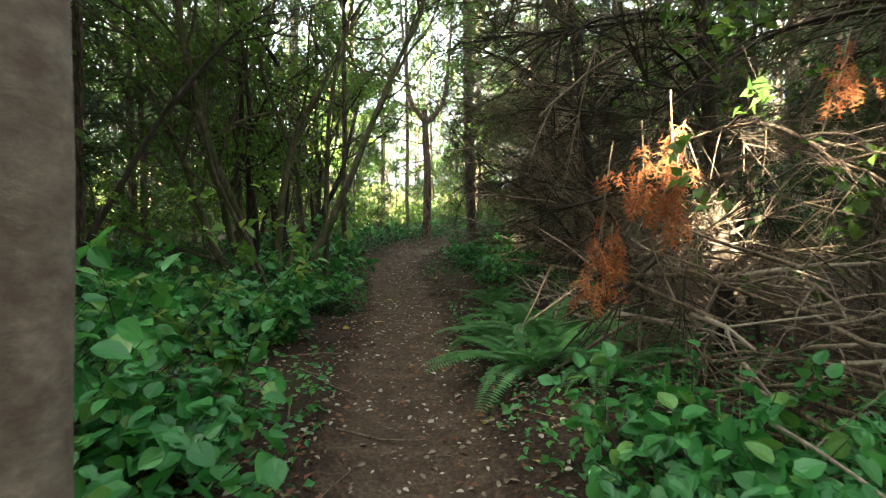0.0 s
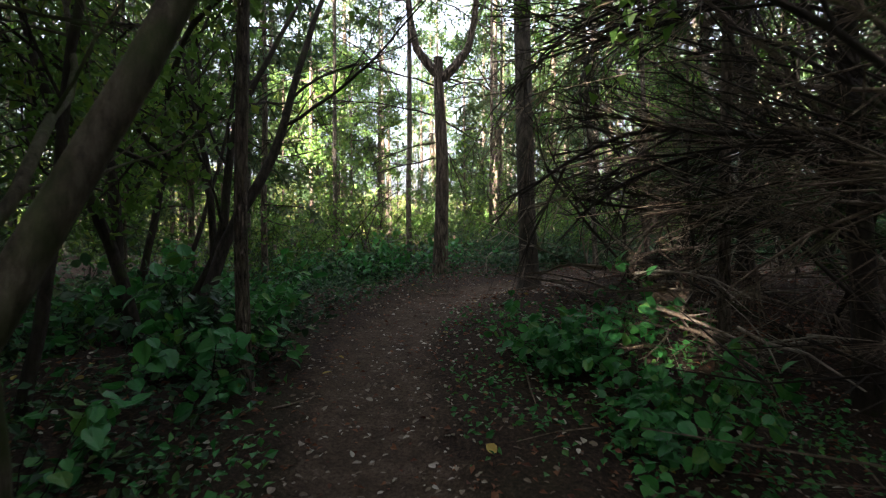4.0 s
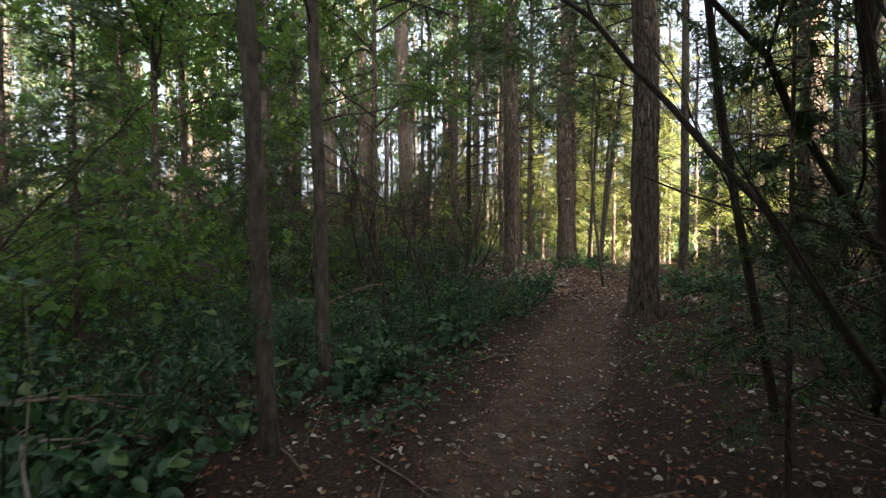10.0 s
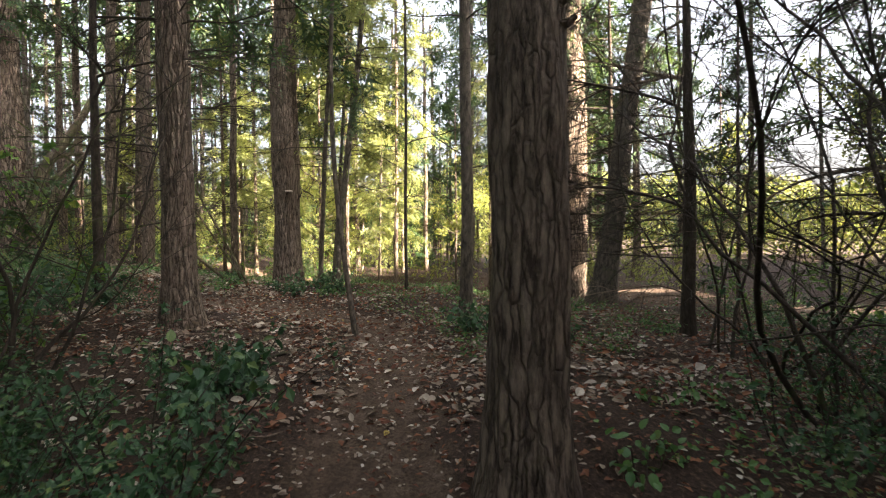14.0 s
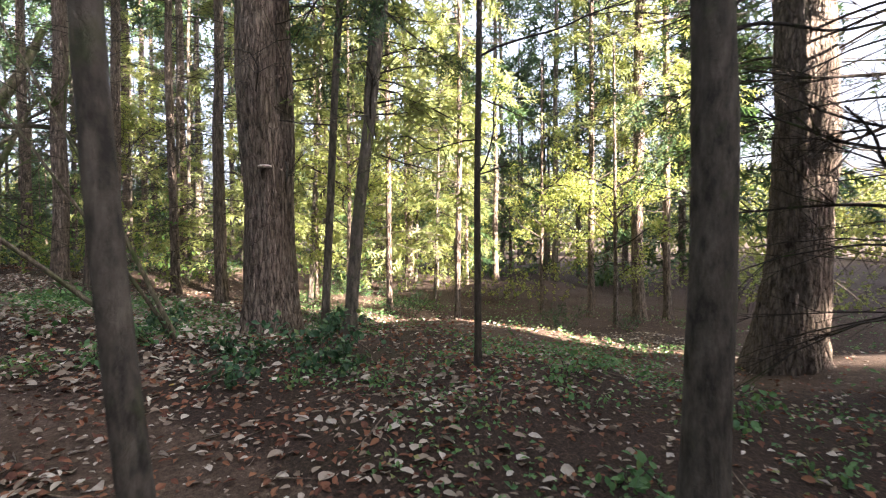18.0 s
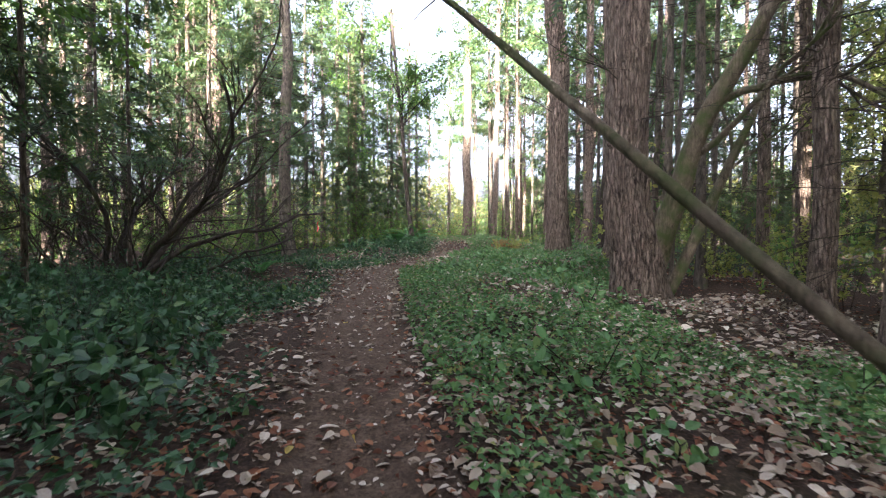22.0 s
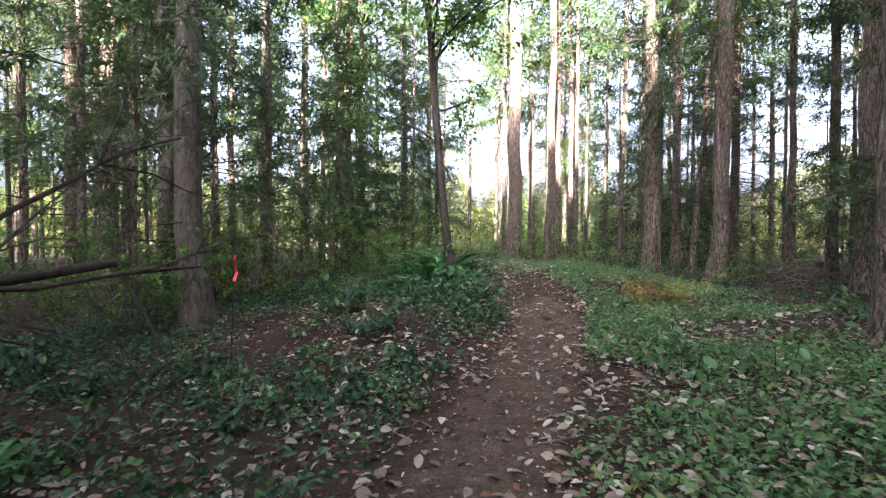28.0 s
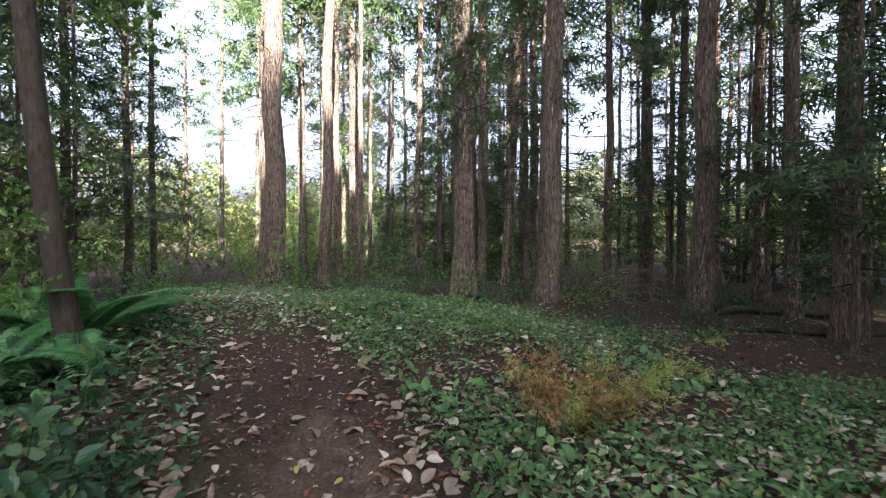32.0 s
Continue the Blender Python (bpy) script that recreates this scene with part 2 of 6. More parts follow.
def soil_mat():
    m, nt, b, _ = nodes_of("forest_soil")
    at = nt.nodes.new("ShaderNodeAttribute")
    at.attribute_name = "trodden"
    wob = noise_of(nt, 5.0, 5)
    add = nt.nodes.new("ShaderNodeMath")
    add.operation = "MULTIPLY_ADD"
    nt.links.new(wob, add.inputs[0])
    add.inputs[1].default_value = 0.7
    nt.links.new(at.outputs["Fac"], add.inputs[2])
    mask = ramp(nt, [(0.68, (0, 0, 0)), (0.92, (1, 1, 1))], add.outputs[0])
    fine = noise_of(nt, 42, 8, None, 0.75)
    mid = noise_of(nt, 7, 6)
    dirt = ramp(nt, [(0.3, (0.08, 0.054, 0.036)), (0.5, (0.135, 0.094, 0.062)), (0.7, (0.21, 0.152, 0.106))], mid)
    dirt = mixed(nt, dirt, (0.045, 0.027, 0.019), ramp(nt, [(0.42, (0.75, 0.75, 0.75)), (0.6, (0, 0, 0))], fine))
    hum = ramp(nt, [(0.34, (0.016, 0.011, 0.008)), (0.5, (0.045, 0.029, 0.02)), (0.62, (0.1, 0.062, 0.04)), (0.74, (0.22, 0.15, 0.1))], fine)
    hum = mixed(nt, hum, (0.05, 0.055, 0.02), ramp(nt, [(0.55, (0, 0, 0)), (0.75, (0.5, 0.5, 0.5))], noise_of(nt, 0.8, 4)))
    nt.links.new(mixed(nt, hum, dirt, mask), b.inputs["Base Color"])
    b.inputs["Roughness"].default_value = 0.92
    b.inputs["Specular IOR Level"].default_value = 0.2
    bump(nt, b, fine, 0.8, 0.04)
    return m


SOIL = soil_mat()

# ---- mesh helpers ----
def fast_mesh(name, V, faces, mats, mi=None, smooth=False):
    """A mesh from an array of corners and a list of face arrays (each n x 3 or n x 4)."""
    me = bpy.data.meshes.new(name)
    V = np.asarray(V, dtype=np.float32).reshape(-1, 3)
    loops = np.concatenate([np.asarray(f, dtype=np.int32).ravel() for f in faces])
    counts = np.concatenate([np.full(len(f), np.asarray(f).shape[1], dtype=np.int32) for f in faces])
    starts = np.concatenate([[0], np.cumsum(counts)[:-1]]).astype(np.int32)
    me.vertices.add(len(V)), me.loops.add(len(loops)), me.polygons.add(len(counts))
    me.vertices.foreach_set("co", V.ravel())
    me.loops.foreach_set("vertex_index", loops)
    me.polygons.foreach_set("loop_start", starts)
    if mi is not None:
        me.polygons.foreach_set("material_index", np.asarray(mi, dtype=np.int32))
    me.polygons.foreach_set("use_smooth", np.full(len(counts), smooth))
    for m in mats:
        me.materials.append(m)
    me.update(calc_edges=True)
    return me


def put(name, me, parent=None, m=None, label=""):
    ob = new(name, me)
    if name in ("branchwork", "crown", "foliage", "stem_tuft", "needles", "blade"):
        ob["kind"] = "stuff"
    if m is not None:
        ob.matrix_basis = m
    if parent is not None:
        ob.parent = parent
    if label:
        ob["label"] = label
    return ob


class Wood:
    """Collects tapered round stems into one mesh."""

    def __init__(self):
        self.v, self.q, self.n = [], [], 0

    def stem(self, pts, radii, sides=6, flute=None):
        pts = np.asarray(pts, float)
        k = len(pts)
        tan = np.gradient(pts, axis=0)
        tan /= np.linalg.norm(tan, axis=1, keepdims=True) + 1e-9
        ref = np.array([1.0, 0, 0]) if abs(tan[0][0]) < 0.8 else np.array([0, 1.0, 0])
        a = np.cross(tan, ref)
        a /= np.linalg.norm(a, axis=1, keepdims=True) + 1e-9
        b = np.cross(tan, a)
        th = np.linspace(0, 2 * np.pi, sides, endpoint=False)
        r = np.asarray(radii, float)[:, None] * np.ones((1, sides))
        if flute is not None:
            r = r * flute(th[None, :] + 0 * r, pts[:, 2:3] + 0 * r)
        ring = pts[:, None] + r[..., None] * (np.cos(th)[None, :, None] * a[:, None] + np.sin(th)[None, :, None] * b[:, None])
        i, j = np.meshgrid(np.arange(k - 1), np.arange(sides), indexing="ij")
        q = np.stack([i * sides + j, i * sides + (j + 1) % sides, (i + 1) * sides + (j + 1) % sides, (i + 1) * sides + j], -1).reshape(-1, 4)
        self.v.append(ring.reshape(-1, 3))
        self.q.append(q + self.n)
        self.n += k * sides
        return self

    def mesh(self, name, mat):
        return fast_mesh(name, np.concatenate(self.v), [np.concatenate(self.q)], [mat], smooth=True)


def bend(rng, start, way, length, steps, wander=0.15, pull=(0, 0, 0)):
    """A wandering line of points."""
    p, d = np.array(start, float), np.array(way, float)
    out, h = [p.copy()], length / steps
    for _ in range(steps):
        d = d + rng.normal(0, wander, 3) + np.array(pull) * h
        d /= np.linalg.norm(d)
        p = p + d * h
        out.append(p.copy())
    return np.array(out)


def branching(rng, wood, start, way, length, radius, depth, wander=0.16, pull=(0, 0, 0), kids=4, spread=0.8, ends=None, sides=5):
    """A stem with side shoots; ends gathers places and ways of the last twigs."""
    steps = int(np.clip(length / (0.34, 0.28, 0.2)[min(depth, 2)], 3 if depth else 2, 12 if depth > 1 else 4 + (depth > 0)))
    pts = bend(rng, start, way, length, steps, wander, pull)
    wood.stem(pts, np.linspace(radius, radius * 0.35, len(pts)), sides if depth > 1 else 3)
    if ends is not None and depth <= 1:
        for k in range(1, len(pts)):
            ends.append((pts[k], pts[k] - pts[k - 1]))
    if depth > 0:
        for k in range(kids):
            f = rng.uniform(0.25, 0.97)
            i = min(int(f * (len(pts) - 1)), len(pts) - 2)
            d = pts[i + 1] - pts[i]
            d = d / np.linalg.norm(d) + rng.normal(0, spread, 3)
            d /= np.linalg.norm(d)
            branching(rng, wood, pts[i], d, length * rng.uniform(0.3, 0.6), radius * rng.uniform(0.35, 0.55), depth - 1, wander, pull, kids, spread, ends, sides)


def frames_of(way, up):
    way = way / (np.linalg.norm(way, axis=1, keepdims=True) + 1e-9)
    side = np.cross(way, up)
    side /= np.linalg.norm(side, axis=1, keepdims=True) + 1e-9
    return way, side, np.cross(side, way)


def leaves(pos, way, up, length, width, fold=0.25, droop=0.15, fine=False):
    """Corners and faces of folded oval leaves."""
    d, s, n = frames_of(way, up)
    L, W = np.asarray(length)[:, None], np.asarray(width)[:, None]
    c = len(pos)
    if fine:
        P = lambda f, w: pos + d * L * f + s * W * w + n * (W * 2 * fold * abs(w) - L * droop * f * f)
        edge = [(0.1, 0.26), (0.3, 0.48), (0.6, 0.48), (0.86, 0.27)]
        v = np.stack([P(0, 0), P(0.5, 0), P(1.06, 0)] + [P(f, w) for f, w in edge] + [P(f, -w) for f, w in edge], 1)
        o = 11 * np.arange(c)[:, None]
        return v.reshape(-1, 3), [np.concatenate([o + [0, 1, 2, 6, 5, 4, 3], o + [0, 7, 8, 9, 10, 2, 1]])]
    v = np.stack([pos, pos + d * L * 0.5 + s * W * 0.5 + n * W * fold, pos + d * L - n * L * droop, pos + d * L * 0.5 - s * W * 0.5 + n * W * fold], 1)
    o = 4 * np.arange(c)[:, None]
    return v.reshape(-1, 3), [np.concatenate([o + [0, 1, 2], o + [0, 2, 3]])]


def foliage(name, sets, mats, mi=None):
    V, F, n, M = [], [], 0, []
    for k, (v, fs) in enumerate(sets):
        V.append(v)
        for f in fs:
            F.append(f + n)
            M.append(np.full(len(f), k if len(mats) > 1 else 0))
        n += len(v)
    return fast_mesh(name, np.concatenate(V), F, mats, np.concatenate(M))


def sprays(rng, pos, way, size, flat=0.5):
    """Feathery conifer sprays: narrow pointed slips set along short twigs."""
    c, pairs = len(pos), 3
    up = np.tile([0, 0, 1.0], (c, 1)) + rng.normal(0, flat, (c, 3))
    d, s, n = frames_of(way, up)
    size = np.asarray(size)[:, None]
    V = []
    for k in range(pairs):
        f = (k + 0.6) / pairs
        for sgn in (-1, 1):
            root = pos + d * size * f
            ln = size * (0.5 - 0.28 * f)
            tip = root + (d * 0.75 + s * sgn) * ln - n * ln * 0.25
            w = d * size * 0.11
            V.append(np.stack([root - w * 0.4, root + w, tip], 1))
    V.append(np.stack([pos - s * size * 0.05, pos + s * size * 0.05, pos + d * size * 1.25], 1))
    v = np.stack(V, 1).reshape(-1, 3)
    return v, [np.arange(len(v)).reshape(-1, 3)]


def vnoise(P, seed=0):
    """Smooth value noise on an array of places."""
    P = np.asarray(P, float)
    i = np.floor(P).astype(np.int64)
    f = P - i
    f = f * f * (3 - 2 * f)
    out = 0
    for dx in (0, 1):
        for dy in (0, 1):
            for dz in (0, 1):
                h = (i[..., 0] + dx) * 374761393 + (i[..., 1] + dy) * 668265263 + (i[..., 2] + dz) * 2147483647 + seed * 1274126177
                h = (h ^ (h >> 13)) * 1274126177
                h = ((h ^ (h >> 16)) & 0xFFFF) / 65535.0
                w = (f[..., 0] if dx else 1 - f[..., 0]) * (f[..., 1] if dy else 1 - f[..., 1]) * (f[..., 2] if dz else 1 - f[..., 2])
                out = out + w * h
    return out


# ---- the lie of the land ----
TRAIL = np.array([
    (0.3, -3.0, -0.1), (0.0, 0.0, 0.07), (-0.12, 2.1, 0.24), (-0.34, 4.2, 0.4), (-0.45, 6.3, 0.5), (-0.8, 8.4, 0.67), (-1.0, 10.3, 0.88), (-0.5, 12.0, 1.09),
    (0.9, 13.3, 1.21), (2.8, 13.9, 1.27), (4.8, 14.1, 1.3), (6.8, 14.35, 1.43), (8.8, 14.45, 1.53), (11.0, 14.35, 1.58), (12.9, 14.85, 1.6), (14.15, 16.65, 1.69),
    (14.6, 18.9, 1.87), (14.9, 21.2, 2.13), (15.2, 23.4, 2.31), (15.6, 25.7, 2.41), (16.05, 28.0, 2.47), (16.85, 30.0, 2.48), (18.1, 31.8, 2.53), (19.2, 33.4, 2.56), (20.0, 35.0, 2.58), (20.5, 36.3, 2.58), (20.75, 37.8, 2.57), (20.7, 39.6, 2.56), (20.1, 42.0, 2.54), (19.0, 47.0, 2.5)])
_seg = np.linalg.norm(np.diff(TRAIL[:, :2], axis=0), axis=1)
_run = np.concatenate([[0], np.cumsum(_seg)])
_along = np.arange(0, _run[-1], 0.25)
LINE = np.stack([np.interp(_along, _run, TRAIL[:, k]) for k in range(3)], 1)
for _ in range(3):
    LINE[1:-1] = 0.25 * LINE[:-2] + 0.5 * LINE[1:-1] + 0.25 * LINE[2:]
SIDE_TRACK = np.array([(15.0, 6.5), (18.2, 11.6), (19.4, 13.4), (20.9, 15.2), (23.9, 16.8), (26.6, 19.3), (32.0, 25.0)])


def off_trail(x, y):
    """Distance from the trail's middle and the trail's height there, for arrays."""
    x, y = np.asarray(x, float), np.asarray(y, float)
    d2 = (x[..., None] - LINE[:, 0]) ** 2 + (y[..., None] - LINE[:, 1]) ** 2
    w = 1 / (d2 + 0.4) ** 1.6
    return np.sqrt(d2.min(-1)), (w * LINE[:, 2]).sum(-1) / w.sum(-1)


def off_line(x, y, line):
    best = np.full(np.shape(x), 1e9)
    for a, b in zip(line[:-1], line[1:]):
        e = b - a
        f = np.clip(((x - a[0]) * e[0] + (y - a[1]) * e[1]) / (e @ e), 0, 1)
        best = np.minimum(best, np.hypot(x - a[0] - f * e[0], y - a[1] - f * e[1]))
    return best


def relief(x, y):
    x, y = np.asarray(x, float), np.asarray(y, float)
    d, z = off_trail(x, y)
    P = np.stack([x, y, 0 * x], -1)
    rough = (vnoise(P * 0.35, 3) - 0.5) * 0.5 + (vnoise(P * 1.3, 5) - 0.5) * 0.14 + (vnoise(P * 2.1, 6) - 0.5) * 0.05
    edge = np.clip((d - 0.25) / 1.4, 0, 1)
    z = z + rough * edge + 0.05 * np.clip((d - 0.25) / 0.35, 0, 1) + (vnoise(P * 2.4, 8) - 0.5) * 0.025
    # the bank falls a little on the south side of the eastward stretch
    side = np.exp(-((x - 19) / 8) ** 2 - ((y - 10.5) / 4.0) ** 2)
    # east of the trail the slope drops towards the glade; to the north the ground swells before it falls away
    drop = np.clip((x - 15.2) / 3.5, 0, 1) ** 1.2 * np.clip((27 - y) / 5, 0, 1)
    drop = 0.3 * drop + 0.075 * np.clip(x - 18.5, 0, 7) * np.clip((26 - y) / 6, 0, 1)
    swell = 0.6 * np.exp(-((x - 20.3) / 3.4) ** 2 - ((y - 39.5) / 4.0) ** 2) + 0.22 * np.exp(-((x - 20.6) / 1.9) ** 2 - ((y - 30.8) / 2.2) ** 2)
    return z - 0.2 * side - drop + swell


def axis(lo, hi, h):
    inner = np.arange(lo, hi, h)
    grow = 0.4 * (1.55 ** np.arange(19) - 1) / 0.55 + h
    return np.concatenate([lo - grow[::-1], inner, hi - h + grow])


GX, GY = axis(-9, 33, 0.2), axis(-3, 48, 0.2)
MX, MY = np.meshgrid(GX, GY, indexing="ij")
MZ = np.concatenate([relief(MX[i:i + 20], MY[i:i + 20]) for i in range(0, len(GX), 20)])


def ground(x, y):
    """Height of the ground sheet, for arrays."""
    x, y = np.asarray(x, float), np.asarray(y, float)
    i = np.clip(np.searchsorted(GX, x) - 1, 0, len(GX) - 2)
    j = np.clip(np.searchsorted(GY, y) - 1, 0, len(GY) - 2)
    u = np.clip((x - GX[i]) / (GX[i + 1] - GX[i]), 0, 1)
    v = np.clip((y - GY[j]) / (GY[j + 1] - GY[j]), 0, 1)
    return (MZ[i, j] * (1 - u) + MZ[i + 1, j] * u) * (1 - v) + (MZ[i, j + 1] * (1 - u) + MZ[i + 1, j + 1] * u) * v


def gz(x, y):
    return float(ground(np.array([x]), np.array([y]))[0])


def build_ground():
    X, Y, Z = MX, MY, MZ
    xs, ys = GX, GY
    D = np.concatenate([off_trail(X[i:i + 20], Y[i:i + 20])[0] for i in range(0, len(xs), 20)])
    T = np.clip(1 - (D - 0.06) / 0.68, 0, 1)
    T = np.maximum(T, np.clip(0.9 - np.hypot(X + 0.4, (Y - 11.6) * 0.8) / 1.35, 0, 0.8))
    T = np.maximum(T, np.clip(1.3 - off_line(X, Y, SIDE_TRACK) / 1.3, 0, 1))
    T = np.where((X > 15) & (Y > 34.5), T * np.clip((36.6 - Y) / 2.0, 0, 1), T)
    n, k = len(xs), len(ys)
    i, j = np.meshgrid(np.arange(n - 1), np.arange(k - 1), indexing="ij")
    q = np.stack([i * k + j, (i + 1) * k + j, (i + 1) * k + j + 1, i * k + j + 1], -1).reshape(-1, 4)
    me = fast_mesh("ground", np.stack([X, Y, Z], -1), [q], [SOIL], smooth=True)
    at = me.attributes.new("trodden", "FLOAT", "POINT")
    at.data.foreach_set("value", T.ravel().astype(np.float32))
    tagged(new("ground", me), "brown forest floor with a trodden dirt trail winding over it", "ground", kind="structure")


build_ground()

# ---- trees ----
def thing(name, x, y, label, category, group="", dz=0.0, turn=0.0, scale=1.0):
    e = new(name)
    e.empty_display_size = 0.2
    e.matrix_basis = pose(x, y, gz(x, y) + dz, 0, 0, turn) @ Matrix.Diagonal((scale, scale, scale, 1))
    return tagged(e, label, category, group)


def clears(wood, m, reach=0.6):
    """Whether a branch leaves the walker's way free."""
    v = (wood if isinstance(wood, np.ndarray) else np.concatenate(wood.v))[::3]
    v = v @ np.array(m.to_3x3()).T + np.array(m.translation)
    d, z = off_trail(v[:, 0], v[:, 1])
    return not np.any((d < reach) & (v[:, 2] - z < 2.1))


def corners_of(me):
    v = np.empty(len(me.vertices) * 3, dtype=np.float32)
    me.vertices.foreach_get("co", v)
    return v.reshape(-1, 3)


def trunk_mesh(seed, dia, height, lean=(0, 0), bow=(0, 0), sides=14, furrow=0.0, flare=0.5, taper=0.55, step=0.35, ring=0.0):
    """A tapered trunk from a little under the ground, with root flare and bark furrows."""
    z = np.concatenate([[-0.35, -0.12], np.arange(0, min(height, 7), step), np.linspace(min(height, 7), height, 8)]) if height > 7 else np.concatenate([[-0.3], np.arange(0, height + 0.01, step)])
    f = np.clip(z / height, 0, 1)
    pts = np.stack([lean[0] * z + bow[0] * np.sin(f * np.pi), lean[1] * z + bow[1] * np.sin(f * np.pi), z], 1)
    pts[:, :2] += (np.stack([vnoise(np.stack([z * 0.6, 0 * z + seed, 0 * z], -1), 4), vnoise(np.stack([z * 0.6, 0 * z + seed + 9.5, 0 * z], -1), 4)], 1) - 0.5) * dia * 0.35
    rad = dia / 2 * (1 - (1 - (1 - taper)) * f) * (1 + flare * np.exp(-np.clip(z, 0, 9) / (0.7 * dia + 0.08)))

    def flute(th, zz):
        P = np.stack([np.cos(th) * 3.6 + seed, np.sin(th) * 3.6, zz * 1.1], -1)
        Q = np.stack([np.cos(th) * 8 + seed, np.sin(th) * 8, zz * 3.2], -1)
        out = 1 + furrow * (np.abs(vnoise(P, 7) - 0.5) * 2.4 - 0.5) + furrow * 0.8 * (np.abs(vnoise(Q, 8) - 0.5) * 2 - 0.5) + 0.06 * (vnoise(P * 0.35, 9) - 0.5)
        out = out + np.exp(-np.clip(zz, 0, 9) / 0.35) * 0.28 * (vnoise(np.stack([np.cos(th) * 1.4 + seed, np.sin(th) * 1.4, 0 * zz], -1), 12) - 0.5)
        if ring:
            out = out + ring * (np.abs(vnoise(np.stack([0 * th, zz * 3 + seed, 0 * th], -1), 11) - 0.5) - 0.25)
        return out
    return Wood().stem(pts, rad, sides, flute), pts


def dead_branch_pool():
    pool = []
    for k in range(8):
        rng = np.random.default_rng(50 + k)
        w = Wood()
        branching(rng, w, (0, 0, 0), (1, 0, rng.uniform(-0.1, 0.45)), rng.uniform(1.0, 2.4), 0.016, 2, 0.1, (0, 0, -0.16), 4, 0.5)
        pool.append(w.mesh("dead_branch", DARK_STEM))
    return pool


DEAD_BRANCH = dead_branch_pool()


def dead_whorls(seed, low, high, count):
    """Level dead boughs round a trunk, with drooping twigs."""
    rng = np.random.default_rng(seed)
    w = Wood()
    for _ in range(count):
        a, z = rng.uniform(0, 6.28), rng.uniform(low, high)
        branching(rng, w, (0.05 * math.cos(a), 0.05 * math.sin(a), z), (math.cos(a), math.sin(a), rng.uniform(-0.15, 0.3)), rng.uniform(0.7, 1.9), 0.011, 1, 0.08, (0, 0, -0.12), 6, 0.45)
    return w.mesh("branchwork", DARK_STEM)


WHORLS = [dead_whorls(160 + k, lo, hi, n) for k, (lo, hi, n) in enumerate([(1.2, 8, 34), (2.0, 9, 30), (0.8, 6, 30), (2.5, 11, 36)])]


def stub_mesh():
    rng = np.random.default_rng(170)
    return Wood().stem(bend(rng, (-0.03, 0, 0), (1, 0, 0.25), 0.13, 4, 0.1), [0.045, 0.032, 0.022, 0.018, 0.012], 7).mesh("stub", FIR_BARK)


STUB = stub_mesh()


def needle_branch_pool():
    """Living conifer boughs: wood and needles of their own."""
    pool = []
    for k in range(6):
        rng = np.random.default_rng(80 + k)
        w, ends = Wood(), []
        branching(rng, w, (0, 0, 0), (1, 0, rng.uniform(0.0, 0.3)), rng.uniform(1.8, 2.8), 0.02, 2, 0.07, (0, 0, -0.28), 7, 0.5, ends)
        ends = [ends[i] for i in range(len(ends)) for _ in range(2)]
        pos = np.array([e[0] for e in ends]) + rng.normal(0, 0.04, (len(ends), 3))
        way = np.array([e[1] for e in ends])
        way = way / np.linalg.norm(way, axis=1, keepdims=True) + rng.normal(0, 0.4, way.shape) + [0, 0, -0.2]
        pool.append((w.mesh("bough", DARK_STEM), foliage("needles", [sprays(rng, pos, way, rng.uniform(0.14, 0.26, len(pos)))], [NEEDLE])))
    return pool


BOUGH = needle_branch_pool()


def conifer_crown(seed, height, base, spread, count, dense=1.0, size=(0.2, 0.4), mat=None):
    """Boughs and needles of a whole crown, as two meshes."""
    rng = np.random.default_rng(seed)
    w, pos, way, sizes = Wood(), [], [], []
    for k in range(count):
        f = (k + rng.uniform(-0.5, 0.5)) / count
        z = base + (height - base) * np.clip(f, 0, 1) ** 0.9
        a = rng.uniform(0, 6.28)
        ln = spread * (1 - ((z - base) / (height - base)) ** 1.3 * 0.85) * rng.uniform(0.35, 1.15)
        pts = bend(rng, (0, 0, z), (math.cos(a), math.sin(a), rng.uniform(-0.15, 0.45)), ln, 4, 0.15, (0, 0, -0.2 - 0.25 * rng.random()))
        w.stem(pts, np.linspace(0.018, 0.005, len(pts)), 3)
        m = int((8 + ln * 11) * dense * rng.uniform(0.5, 1.3))
        g = rng.uniform(0.2, 1.0, m) * (len(pts) - 1.01)
        i = g.astype(int)
        p = pts[i] + (pts[i + 1] - pts[i]) * (g - i)[:, None]
        d = pts[i + 1] - pts[i]
        d = d / np.linalg.norm(d, axis=1, keepdims=True)
        s = np.cross(d, [0, 0, 1.0])
        out = rng.uniform(0.0, 0.5, m)[:, None] * s * rng.choice([-1, 1], m)[:, None]
        pos.append(p + out * ln * 0.5 + [0, 0, -1] * np.abs(out[:, :1]) * 0.25)
        way.append(d * 0.6 + out * 2 + rng.normal(0, 0.3, (m, 3)) + [0, 0, -0.3])
        sizes.append(rng.uniform(*size, m))
    return w.mesh("branchwork", DARK_STEM), foliage("foliage", [sprays(rng, np.concatenate(pos), np.concatenate(way), np.concatenate(sizes), 0.7)], [mat or NEEDLE])


